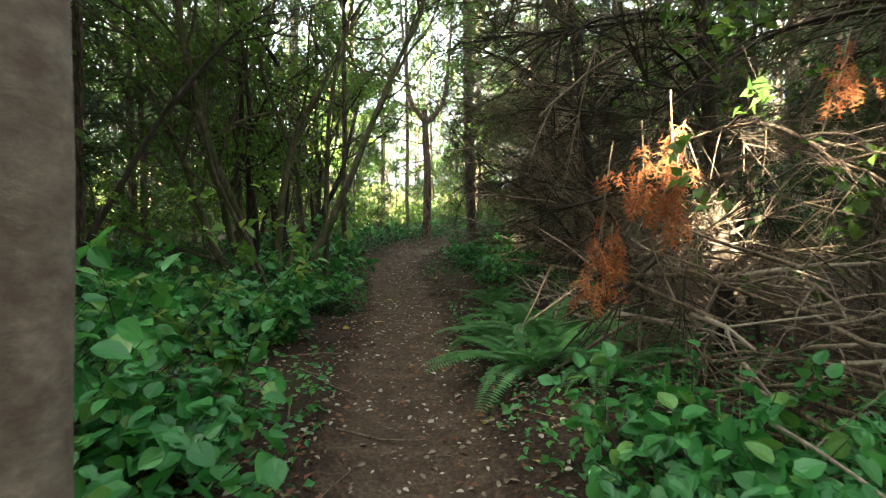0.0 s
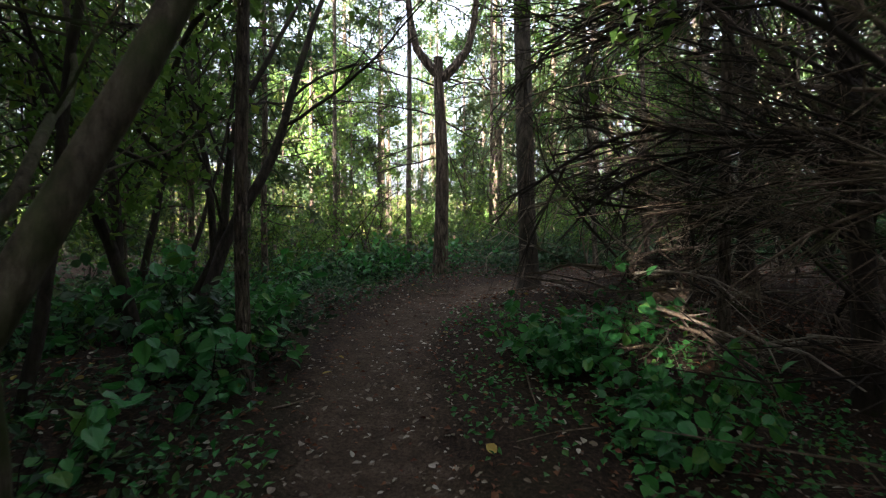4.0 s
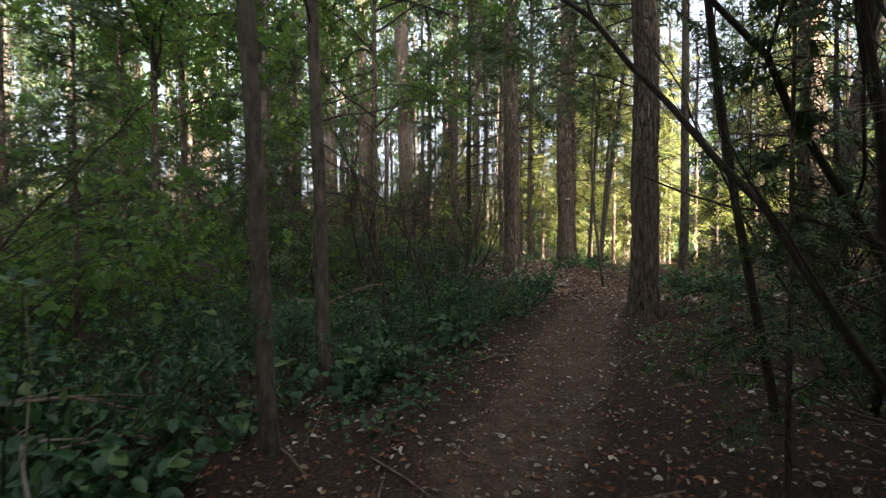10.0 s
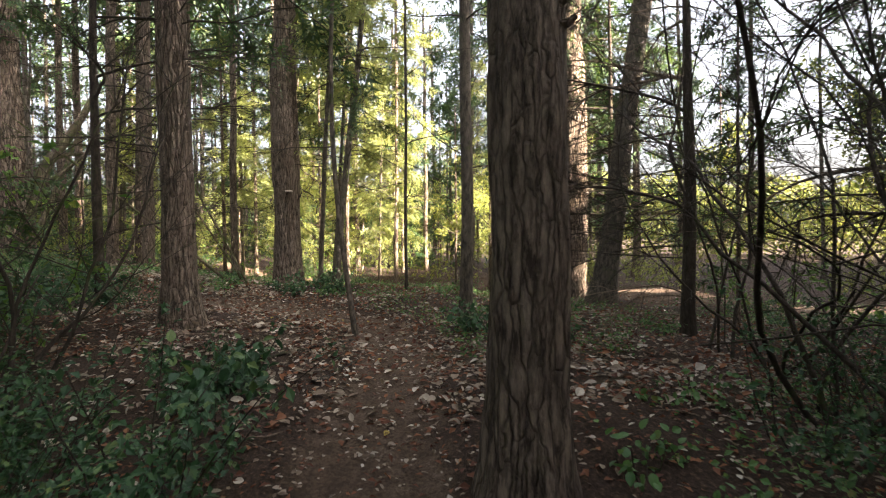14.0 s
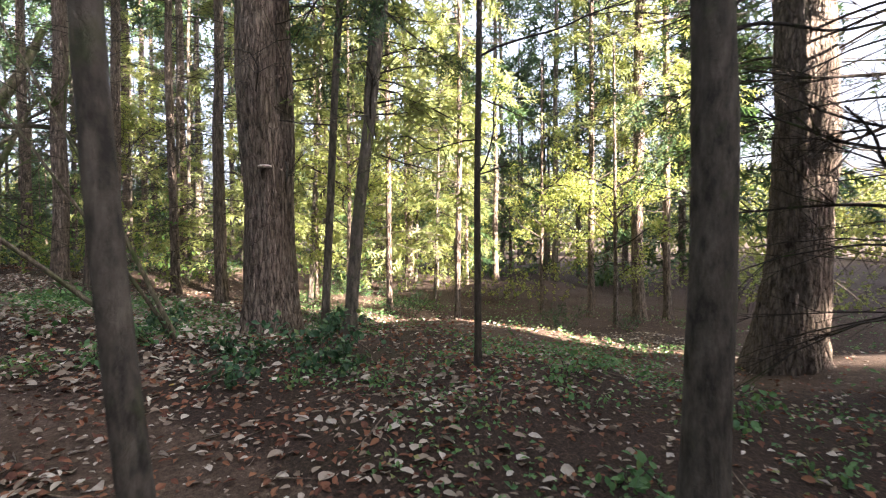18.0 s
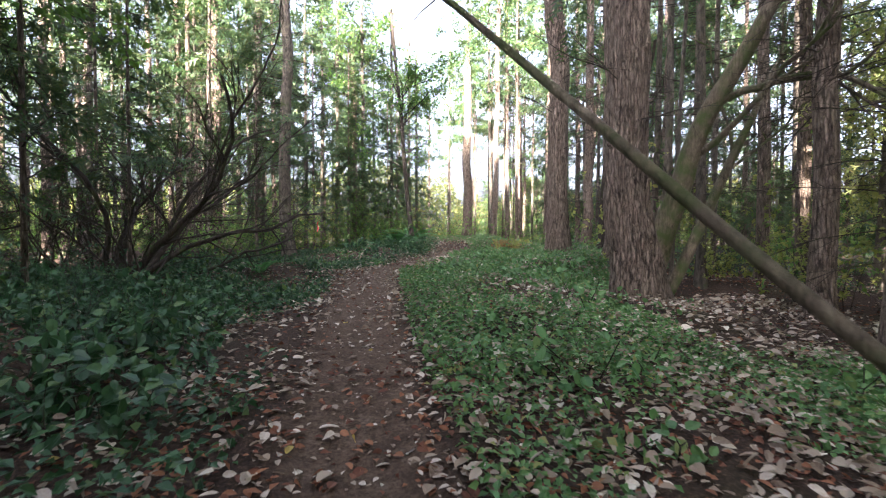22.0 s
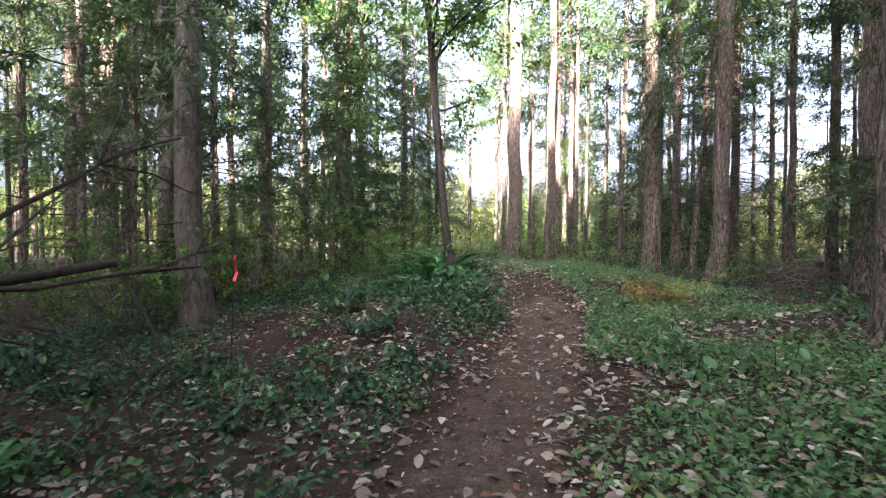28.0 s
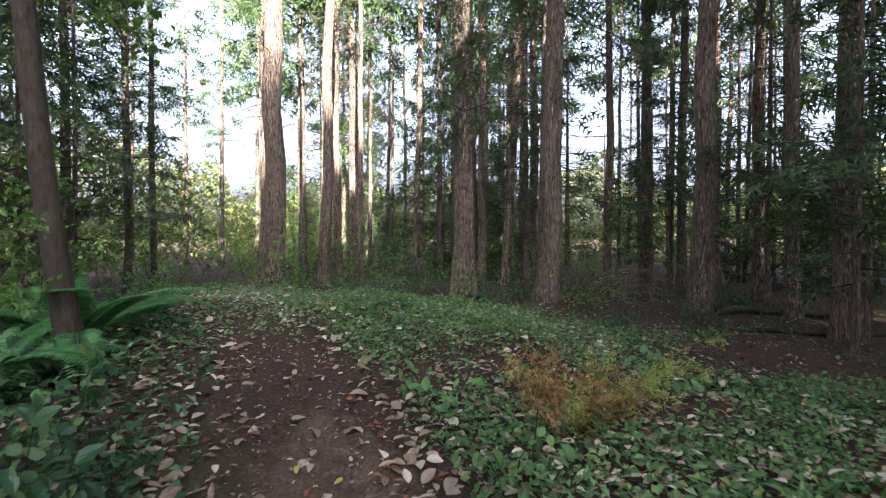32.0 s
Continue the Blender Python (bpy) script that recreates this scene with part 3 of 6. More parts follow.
def leafy_crown(seed, base, height, spread, limbs, per, leaf=0.085, mat=None):
    """Limbs and leaves of a broadleaf crown, as two meshes."""
    rng = np.random.default_rng(seed)
    w, ends = Wood(), []
    for k in range(limbs):
        z = base + (height - base) * rng.uniform(0, 0.8)
        a = rng.uniform(0, 6.28)
        branching(rng, w, (0, 0, z), (math.cos(a), math.sin(a), rng.uniform(0.2, 0.9)), spread * rng.uniform(0.6, 1.1), 0.03, 2, 0.13, (0, 0, 0.02), 3, 0.65, ends, 4)
    E = rng.integers(0, len(ends), limbs * per)
    pos = np.array([ends[i][0] for i in E]) + rng.normal(0, 0.12, (len(E), 3))
    way = rng.normal(0, 0.7, (len(E), 3)) + [0, 0, -0.25]
    up = np.tile([0, 0, 1.0], (len(E), 1)) + rng.normal(0, 0.5, (len(E), 3))
    ln = rng.uniform(0.7, 1.3, len(E)) * leaf
    return w.mesh("branchwork", DARK_STEM), foliage("foliage", [leaves(pos, way, up, ln, ln * 0.75)], [mat or HAZEL])


CONIFERS = [conifer_crown(100 + k, h, b, s, c, n) for k, (h, b, s, c, n) in enumerate([(16, 4.0, 2.8, 60, 1.0), (18, 5.5, 2.8, 56, 1.0), (13, 2.0, 2.3, 60, 0.9), (15, 6.5, 2.8, 50, 1.0), (9, 1.0, 1.8, 50, 0.9)])]
FAR_CONIFERS = [conifer_crown(110 + k, h, b, s, c, 0.42, (0.45, 0.85)) for k, (h, b, s, c) in enumerate([(16, 3.5, 2.8, 44), (18, 6.0, 2.8, 40), (13, 1.6, 2.4, 44), (15, 7.0, 3.0, 36), (6.5, 0.5, 1.7, 40), (21, 9.0, 2.0, 30)])]
LEAFY = [leafy_crown(120 + k, b, h, s, l, p, lf) for k, (b, h, s, l, p, lf) in enumerate([(2.2, 7.5, 2.4, 11, 300, 0.1), (1.2, 5.5, 1.9, 10, 260, 0.085), (3.5, 10, 3.2, 13, 260, 0.12)])]
# glade conifers, their sunlit look painted into the needles
GLADE = [conifer_crown(140 + k, h, b, sp, c, 0.8, (0.22, 0.42), SUN_NEEDLE) for k, (h, b, sp, c) in enumerate([(8.5, 1.2, 2.0, 54), (10, 2.6, 2.3, 54)])]
# this crown carries the sun tint in its leaves
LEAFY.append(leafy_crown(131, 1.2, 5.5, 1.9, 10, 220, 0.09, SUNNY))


def add_crown(e, wood, leaf, turn, z=0.0, s=(1, 1, 1), offset=(0, 0)):
    m = Matrix.Translation((offset[0], offset[1], z)) @ pose(0, 0, 0, 0, 0, turn) @ Matrix.Diagonal((*s, 1))
    b = put("branchwork", wood, e, m)
    put("crown", leaf, b)


def hero_tree(name, x, y, dia, height, label, bark, lean=(0, 0), bow=(0, 0), seed=1, furrow=0.0, flare=0.5, crown=None, cz=0.0, cs=1.0, dead=0, dead_z=(1.5, 5), live=0, live_z=(2.5, 6), sides=16, step=0.2, taper=0.45, ring=0.0, category="tree", group="forest trees", stubs=0, whorl=None):
    e = thing(name, x, y, label, category, group)
    wood, pts = trunk_mesh(seed, dia, height, lean, bow, sides, furrow, flare, taper, step, ring)
    put("trunk", wood.mesh("trunk", bark), e)
    rng = np.random.default_rng(seed + 300)

    def on_trunk(z, a):
        p = [np.interp(z, pts[:, 2], pts[:, k]) for k in range(2)]
        r = dia / 2 * 0.85 * (1 - taper * z / height)
        return p[0] + r * math.cos(a), p[1] + r * math.sin(a)
    for k in range(dead):
        z, a, s = rng.uniform(*dead_z), rng.uniform(0, 360), rng.uniform(0.45, 0.9)
        px, py = on_trunk(z, math.radians(a))
        me, m = DEAD_BRANCH[rng.integers(8)], pose(px, py, z, rng.uniform(-30, 30), rng.uniform(-12, 15), a) @ Matrix.Diagonal((s, s, s, 1))
        if clears(corners_of(me), e.matrix_basis @ m):
            put("dead_branch", me, e, m)
    for k in range(stubs):
        z, a, s = rng.uniform(0.7, 6), rng.uniform(0, 360), rng.uniform(0.6, 1.2)
        px, py = on_trunk(z, math.radians(a))
        put("stub", STUB, e, pose(px, py, z, rng.uniform(0, 90), 0, a) @ Matrix.Diagonal((s, s, s, 1)))
    if whorl is not None:
        put("branchwork", WHORLS[whorl], e, Matrix.Translation((lean[0] * 3, lean[1] * 3, 0)) @ pose(0, 0, 0, 0, 0, rng.uniform(0, 360)))
    for k in range(live):
        z, a, s = rng.uniform(*live_z), rng.uniform(0, 360), rng.uniform(0.7, 1.15)
        px, py = on_trunk(z, math.radians(a))
        wd, nd = BOUGH[rng.integers(6)]
        b = put("bough", wd, e, pose(px, py, z, 0, rng.uniform(-8, 14), a) @ Matrix.Diagonal((s, s, s, 1)))
        put("needles", nd, b)
    if crown is not None:
        add_crown(e, *crown, rng.uniform(0, 360), cz, (cs, cs, cs), (lean[0] * height * 0.5, lean[1] * height * 0.5))
    return e

# ---- the standing trees ----
FIR = "tall fir trunk with deeply furrowed grey-brown bark"
SLIM = "slim dark conifer trunk with bare dead twigs"
hero_tree("tree", -1.06, 1.2, 0.27, 9, "smooth brown trunk with faint rings beside the trail", SMOOTH_BARK, seed=1, flare=0.2, sides=24, step=0.1, ring=0.05, dead=3, dead_z=(3, 6), crown=LEAFY[2])
hero_tree("tree", 0.68, 11.95, 0.23, 15, "dark conifer trunk at the trail's bend", GREY_BARK, lean=(-0.02, 0.02), seed=3, furrow=0.06, dead=10, dead_z=(1.2, 5), crown=CONIFERS[3])
hero_tree("tree", -4.85, 16.85, 0.33, 16, SLIM, GREY_BARK, seed=4, furrow=0.05, dead=5, crown=CONIFERS[1])
hero_tree("tree", -1.3, 18.5, 0.14, 13, SLIM, GREY_BARK, seed=5, dead=4, crown=CONIFERS[3])
hero_tree("tree", -3.5, 19.9, 0.13, 13, SLIM, GREY_BARK, seed=6, dead=3, crown=CONIFERS[3])
hero_tree("tree", 2.5, 15.2, 0.105, 9, "slim dark leaning trunk with peeling bark", GREY_BARK, lean=(-0.06, 0.0), seed=7, furrow=0.08, dead=5, dead_z=(1.5, 4), sides=12, ring=0.3, crown=CONIFERS[4], cz=3.5)
hero_tree("tree", 3.75, 15.85, 0.12, 10, "slim dark leaning trunk with peeling bark", GREY_BARK, lean=(-0.035, 0.01), seed=8, furrow=0.08, dead=6, dead_z=(1.2, 4), sides=12, ring=0.3, crown=CONIFERS[4], cz=3.5)
hero_tree("tree", 7.85, 13.65, 0.37, 16, "dark fir trunk standing at the trail's edge", FIR_BARK, lean=(-0.012, 0.01), seed=9, furrow=0.11, flare=0.35, sides=44, step=0.06, dead=8, dead_z=(2.4, 6), crown=CONIFERS[0], stubs=10)
hero_tree("tree", 11.6, 16.95, 0.38, 16, FIR, FIR_BARK, seed=10, furrow=0.09, sides=28, step=0.1, dead=8, dead_z=(1.5, 6), crown=CONIFERS[0], whorl=0)
hero_tree("tree", 17.5, 17.1, 0.56, 19, "large fir with furrowed bark and a shelf fungus", FIR_BARK, lean=(0.012, 0.0), seed=11, furrow=0.12, flare=0.55, sides=60, step=0.05, dead=6, dead_z=(2.6, 6.5), crown=CONIFERS[1], stubs=14)
hero_tree("tree", 18.15, 17.02, 0.34, 17, FIR, FIR_BARK, seed=12, furrow=0.1, sides=36, step=0.1, dead=6, dead_z=(2, 6), crown=CONIFERS[3], whorl=1)
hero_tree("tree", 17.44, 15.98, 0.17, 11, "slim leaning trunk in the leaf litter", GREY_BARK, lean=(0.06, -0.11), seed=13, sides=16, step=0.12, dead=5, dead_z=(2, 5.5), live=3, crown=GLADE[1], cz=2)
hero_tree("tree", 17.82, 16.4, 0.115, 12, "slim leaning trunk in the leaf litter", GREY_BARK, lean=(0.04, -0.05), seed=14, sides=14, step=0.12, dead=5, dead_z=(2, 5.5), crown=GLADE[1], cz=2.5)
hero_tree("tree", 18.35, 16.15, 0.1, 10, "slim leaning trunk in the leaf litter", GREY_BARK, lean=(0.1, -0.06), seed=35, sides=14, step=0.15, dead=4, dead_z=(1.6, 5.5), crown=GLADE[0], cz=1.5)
hero_tree("tree", 13.2, 13.35, 0.2, 13, "slim furrowed trunk beside the trail", GREY_BARK, lean=(0.0, -0.005), seed=15, furrow=0.1, sides=20, step=0.1, dead=9, dead_z=(2.0, 5), crown=CONIFERS[3])
hero_tree("tree", 17.5, 10.3, 0.72, 20, FIR, FIR_BARK, seed=16, furrow=0.12, sides=48, step=0.08, dead=10, dead_z=(2, 6), live=9, live_z=(3.4, 7), crown=CONIFERS[1], stubs=8, whorl=0)
hero_tree("tree", 15.4, 10.35, 0.45, 16, "pale leaning trunk with dead limbs", GREY_BARK, lean=(0.02, -0.15), seed=17, furrow=0.08, sides=28, step=0.12, dead=10, dead_z=(1.2, 5), crown=CONIFERS[3], stubs=6)
hero_tree("tree", 19.35, 24.5, 0.66, 20, "large fir with knobbly furrowed bark", FIR_BARK, lean=(-0.025, 0.012), seed=18, furrow=0.14, flare=0.45, sides=60, step=0.06, dead=9, dead_z=(2.4, 7), crown=CONIFERS[1], stubs=26)
hero_tree("tree", 22.4, 29.0, 0.64, 20, FIR, FIR_BARK, lean=(-0.01, 0), seed=19, furrow=0.12, sides=44, step=0.08, dead=9, dead_z=(2.5, 7), crown=FAR_CONIFERS[5], stubs=16)
hero_tree("tree", 21.65, 30.7, 0.58, 19, FIR, FIR_BARK, lean=(-0.02, 0), seed=20, furrow=0.12, sides=44, step=0.08, dead=9, dead_z=(2.5, 7), crown=FAR_CONIFERS[5], stubs=14)
hero_tree("tree", 21.2, 23.1, 0.32, 17, "dark leaning fir with a russet foot in low sun", FIR_BARK, lean=(0.06, 0.02), seed=36, furrow=0.1, sides=28, step=0.1, dead=8, dead_z=(2, 7), crown=FAR_CONIFERS[5], whorl=3)
hero_tree("tree", 28.0, 24.4, 0.27, 17, SLIM, FIR_BARK, seed=37, furrow=0.08, sides=18, crown=FAR_CONIFERS[5], whorl=0)
hero_tree("tree", 29.6, 27.5, 0.36, 18, SLIM, FIR_BARK, seed=38, furrow=0.08, sides=18, crown=FAR_CONIFERS[5], whorl=1)
for k, (x, y, d) in enumerate(((22.2, 21.2, 0.2), (23.3, 23.4, 0.28), (20.8, 19.4, 0.22), (24.3, 10.1, 0.32), (24.1, 9.4, 0.2), (25.6, 11.0, 0.17), (23.3, 16.4, 0.15), (22.5, 14.7, 0.14))):
    hero_tree("tree", x, y, d, 14, "slim conifer trunk with level dead boughs by the glade", FIR_BARK, lean=(0.01 * (k % 3), -0.012 * (k % 2)), seed=360 + k, furrow=0.07, sides=16, crown=GLADE[1] if k > 2 else FAR_CONIFERS[3], cz=2, whorl=k % 4)
hero_tree("tree", 27.4, 41.6, 0.56, 19, FIR, FIR_BARK, seed=21, furrow=0.1, sides=28, step=0.12, crown=FAR_CONIFERS[5], whorl=3)
hero_tree("tree", 28.1, 39.4, 0.48, 18, "dark fir with a flaking russet foot", FIR_BARK, lean=(0.01, 0.0), seed=22, furrow=0.12, flare=0.5, sides=32, step=0.1, live=4, live_z=(4, 8), crown=CONIFERS[3], whorl=0, dead=6)
for k, (x, y, d, lx) in enumerate(((29.8, 42.3, 0.24, 0.1), (30.1, 43.5, 0.3, 0.0), (34.3, 44.8, 0.3, 0.0), (33.0, 39.6, 0.34, 0.0), (30.75, 37.1, 0.5, 0.0), (31.3, 35.5, 0.3, -0.03), (34.6, 39.2, 0.3, 0.0), (11.4, 42.1, 0.48, 0.0), (9.2, 46.1, 0.3, 0.0), (8.0, 45.7, 0.26, 0.0), (29.3, 45.8, 0.22, 0.02), (28.2, 47.5, 0.2, 0.0))):
    hero_tree("tree", x, y, d, 18, "dark fir trunk with level dead boughs", FIR_BARK, lean=(lx, 0.0), seed=380 + k, furrow=0.08, sides=18, crown=FAR_CONIFERS[5] if x > 20 else CONIFERS[0], whorl=k % 4)


def level_limbs(x, y, low, high, count, aim, seed, group="forest trees"):
    """A dark dead pole set with long level limbs."""
    e = thing("dead_pole", x, y, "slim dead conifer with long level limbs", "tree", group)
    rng = np.random.default_rng(seed)
    w, pts = trunk_mesh(seed, 0.14, high + 2.5, (0, 0), (0, 0), 12, 0.05, 0.3, 0.6, 0.3)
    put("trunk", w.mesh("trunk", DARK_STEM), e)
    for k in range(count):
        a, z = math.radians(rng.normal(aim, 70)), low + (high - low) * k / count
        wd = Wood()
        branching(rng, wd, (np.interp(z, pts[:, 2], pts[:, 0]), np.interp(z, pts[:, 2], pts[:, 1]), z), (math.cos(a), math.sin(a), rng.uniform(-0.05, 0.25)), rng.uniform(1.6, 3.0), rng.uniform(0.014, 0.026), 2, 0.07, (0, 0, -0.08), 6, 0.4, None, 5)
        if clears(wd, e.matrix_basis, 0.8):
            put("limb", wd.mesh("limb", DARK_STEM), e)


level_limbs(16.55, 9.7, 1.4, 4.6, 16, 70, 521)
level_limbs(14.3, 9.2, 1.0, 4.2, 14, 80, 522)
level_limbs(12.9, 18.6, 1.2, 4.6, 12, -60, 523)


def broken_snag():
    """A straight bare trunk whose top has snapped off."""
    e = thing("snag", 24.1, 45.2, "straight bare fir trunk snapped off at the top", "tree", "forest trees")
    wood, pts = trunk_mesh(23, 0.56, 9.9, (0, 0), (0, 0), 24, 0.06, 0.5, 0.25, 0.2)
    put("trunk", wood.mesh("trunk", FIR_BARK), e)
    rng = np.random.default_rng(23)
    top = Wood()
    for k in range(9):
        a, r = 0.7 * k, 0.13 + 0.05 * (k % 2)
        h = rng.uniform(0.12, 0.6)
        top.stem([(pts[-1, 0] + r * math.cos(a), pts[-1, 1] + r * math.sin(a), 9.75), (pts[-1, 0] + r * 0.95 * math.cos(a), pts[-1, 1] + r * 0.95 * math.sin(a), 9.9 + h * 0.6), (pts[-1, 0] + r * 0.9 * math.cos(a), pts[-1, 1] + r * 0.9 * math.sin(a), 9.9 + h)], [0.1, 0.06, 0.012], 5)
    put("broken_top", top.mesh("broken_top", PALE_STICK), e, label="pale splintered wood")
    for k in range(6):
        z, a = rng.uniform(2.5, 8), rng.uniform(0, 360)
        put("dead_branch", DEAD_BRANCH[k], e, pose(0.2 * math.cos(math.radians(a)), 0.2 * math.sin(math.radians(a)), z, 0, 5, a) @ Matrix.Diagonal((0.7, 0.7, 0.7, 1)))


broken_snag()
for k, (x, y) in enumerate(((21.0, 46.4), (19.7, 44.9), (22.1, 49.2), (17.9, 43.0))):
    hero_tree("tree", x, y, 0.2, 13, "dark conifer with layered boughs down to the undergrowth", GREY_BARK, seed=430 + k, sides=12, crown=CONIFERS[2], cs=0.85, whorl=k)
hero_tree("tree", 26.3, 46.6, 0.36, 19, "straight grey fir trunk", FIR_BARK, lean=(0.02, 0), seed=24, furrow=0.06, sides=20, crown=FAR_CONIFERS[5], whorl=3)
hero_tree("tree", 14.4, 35.75, 0.42, 16, SLIM, GREY_BARK, seed=25, furrow=0.06, sides=20, dead=8, dead_z=(1.0, 7), crown=CONIFERS[0], whorl=0)
hero_tree("tree", 13.35, 39.0, 0.4, 16, SLIM, GREY_BARK, seed=26, furrow=0.06, sides=20, crown=CONIFERS[0], whorl=1)
hero_tree("tree", 19.05, 37.4, 0.19, 9, "small dark leaning trunk beside a fern", DARK_STEM, lean=(-0.08, 0.05), seed=27, dead=4, crown=LEAFY[0])
hero_tree("tree", 17.75, 45.5, 0.55, 11, "spreading green broadleaf tree", MOSSY_BARK, seed=28, crown=LEAFY[2], cs=1.3)
SAPLING = "thin bare sapling stem"
hero_tree("sapling", 11.95, 14.92, 0.075, 6, SAPLING, GREY_BARK, lean=(0.03, 0.015), bow=(0.0, 0.22), seed=31, flare=0.2, sides=10, dead=4, dead_z=(1.6, 4), category="sapling", group="saplings")
hero_tree("sapling", 15.85, 14.3, 0.07, 8, SAPLING, DARK_STEM, lean=(0.02, -0.01), seed=32, flare=0.2, sides=10, dead=7, dead_z=(1.4, 5), category="sapling", group="saplings")
hero_tree("sapling", 4.25, 12.5, 0.06, 5, SAPLING, DARK_STEM, lean=(-0.16, 0.12), bow=(0.1, 0.1), seed=33, flare=0.2, sides=8, dead=3, category="sapling", group="saplings")


rng = np.random.default_rng(5)
for k in range(16):
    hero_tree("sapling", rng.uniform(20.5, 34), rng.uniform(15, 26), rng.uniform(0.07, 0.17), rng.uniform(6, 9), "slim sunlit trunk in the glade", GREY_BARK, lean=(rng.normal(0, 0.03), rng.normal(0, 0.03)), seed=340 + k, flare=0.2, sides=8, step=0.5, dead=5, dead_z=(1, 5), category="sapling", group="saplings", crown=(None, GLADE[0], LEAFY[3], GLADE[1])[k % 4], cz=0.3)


def forked_limb(e, pts, radii, mat, name="limb", sides=10):
    put(name, Wood().stem(pts, radii, sides).mesh(name, mat), e)


def forked_snag():
    e = thing("forked_tree", -0.42, 13.85, "dark trunk with a forked top and drooping bare limbs", "tree", "forest trees")
    w, _ = trunk_mesh(41, 0.25, 3.55, (-0.012, 0.01), (0, 0), 24, 0.07, 0.25, 0.4, 0.1)
    put("trunk", w.mesh("trunk", FIR_BARK), e)
    rng = np.random.default_rng(41)
    for sx in (-1, 1):
        forked_limb(e, [(0, 0, 3.15), (sx * 0.2, 0, 3.35), (sx * 0.42, 0.03, 3.65), (sx * 0.52, 0.06, 4.1), (sx * 0.6, 0.1, 4.9), (sx * 0.8, 0.15, 7.5)], [0.085, 0.075, 0.065, 0.055, 0.045, 0.02], FIR_BARK)
    for z, a, ln, rise in ((2.55, 165, 1.4, 0.25), (2.5, 38, 0.8, -0.5), (2.15, 190, 1.2, -0.1), (2.1, 50, 0.9, -0.9), (1.9, 160, 1.1, -0.15), (3.0, 180, 1.4, 0.35), (3.1, 70, 1.2, 0.4), (2.3, 100, 1.2, 0.1)):
        wd = Wood()
        branching(rng, wd, (0, 0, z), (math.cos(math.radians(a)), math.sin(math.radians(a)), rise), ln * 1.25, 0.017, 2, 0.12, (0, 0, -0.12), 5, 0.5)
        put("branch", wd.mesh("branch", DARK_STEM), e)
    add_crown(e, *LEAFY[2], 40, 2.5)


forked_snag()


def stem_clump(name, x, y, stems, label, mat, leafy=None, twigs=3, seed=0, spread=0.5, category="shrub", wander=0.075):
    """Several stems from one root. Each: foot dx, dy, rise dx, dy per metre, length, radius."""
    e = thing(name, x, y, label, category, "stem clumps")
    for k, (dx, dy, lx, ly, ln, r) in enumerate(stems):
        rng = np.random.default_rng(seed * 40 + k)
        w, ends, twig = Wood(), [], []
        d = np.array([lx, ly, 1.0])
        pts = bend(rng, (dx, dy, -0.15), d / np.linalg.norm(d), ln, 14, wander if r > 0.03 else 0.14, (0, 0, 0.04))
        if not clears(pts, e.matrix_basis):
            continue
        w.stem(pts, np.linspace(r * 1.15, r * 0.35, len(pts)), 9 if r > 0.035 else 6)
        for _ in range(twigs):
            i = rng.integers(4, 13)
            dd = pts[i + 1] - pts[i]
            dd = dd / np.linalg.norm(dd) + rng.normal(0, spread, 3)
            tw = Wood()
            branching(rng, tw, pts[i], dd / np.linalg.norm(dd), ln * rng.uniform(0.25, 0.5), r * 0.35, 2, 0.14, (0, 0, 0.05), 4, 0.6, ends, 4)
            if clears(tw, e.matrix_basis):
                twig.append(tw.mesh("twig", mat))
        st = put("stem", w.mesh("stem", mat), e)
        for me in twig:
            put("twig", me, st)
    if leafy:
        add_crown(e, *leafy, 0)
    return e


stem_clump("maple_clump", -2.15, 6.7, [
    (-0.5, 0.0, -0.55, 0.1, 4.4, 0.05), (-0.22, -0.1, -0.1, 0.0, 5, 0.062), (-0.1, 0.15, 0.16, 0.1, 4.6, 0.03), (0.28, -0.05, 0.13, 0.02, 5.5, 0.056), (0.46, 0.05, 0.62, 0.15, 4.0, 0.042),
    (0.5, 0.25, 0.24, 0.12, 4.8, 0.038), (-0.05, -0.15, 0.04, 0.0, 5.2, 0.05), (-0.55, 0.4, -0.25, 0.2, 5, 0.045), (0.1, 0.5, -0.05, 0.2, 5, 0.03), (-0.35, 0.3, -0.75, 0.3, 3.8, 0.03), (0.35, 0.4, 0.42, 0.5, 4.2, 0.026), (-0.05, -0.2, -0.3, -0.25, 4.2, 0.028)],
    "clump of mossy grey stems splaying from one root", MOSSY_BARK, LEAFY[0], 7, 61, 0.6)
stem_clump("maple_clump", -2.9, 10.2, [(0.1, 0, 0.3, 0.2, 5, 0.06), (-0.2, 0.2, 0.42, 0.4, 4.5, 0.05), (-0.4, 0, -0.2, 0, 5, 0.05), (0.2, 0.4, 0.1, 0.3, 5, 0.04), (0, -0.4, -0.05, -0.1, 5, 0.05)],
    "dark leaning stems arching over the trail", DARK_STEM, LEAFY[1], 4, 62)
stem_clump("maple_clump", -3.0, 8.0, [(0, 0, 0.1, 0.1, 5, 0.05), (-0.3, 0.2, -0.15, 0.1, 5, 0.04), (0.3, 0.3, 0.2, 0.2, 4.5, 0.035), (0.1, -0.3, 0.0, -0.1, 5, 0.045)],
    "clump of dark leafy stems", DARK_STEM, LEAFY[1], 3, 64)
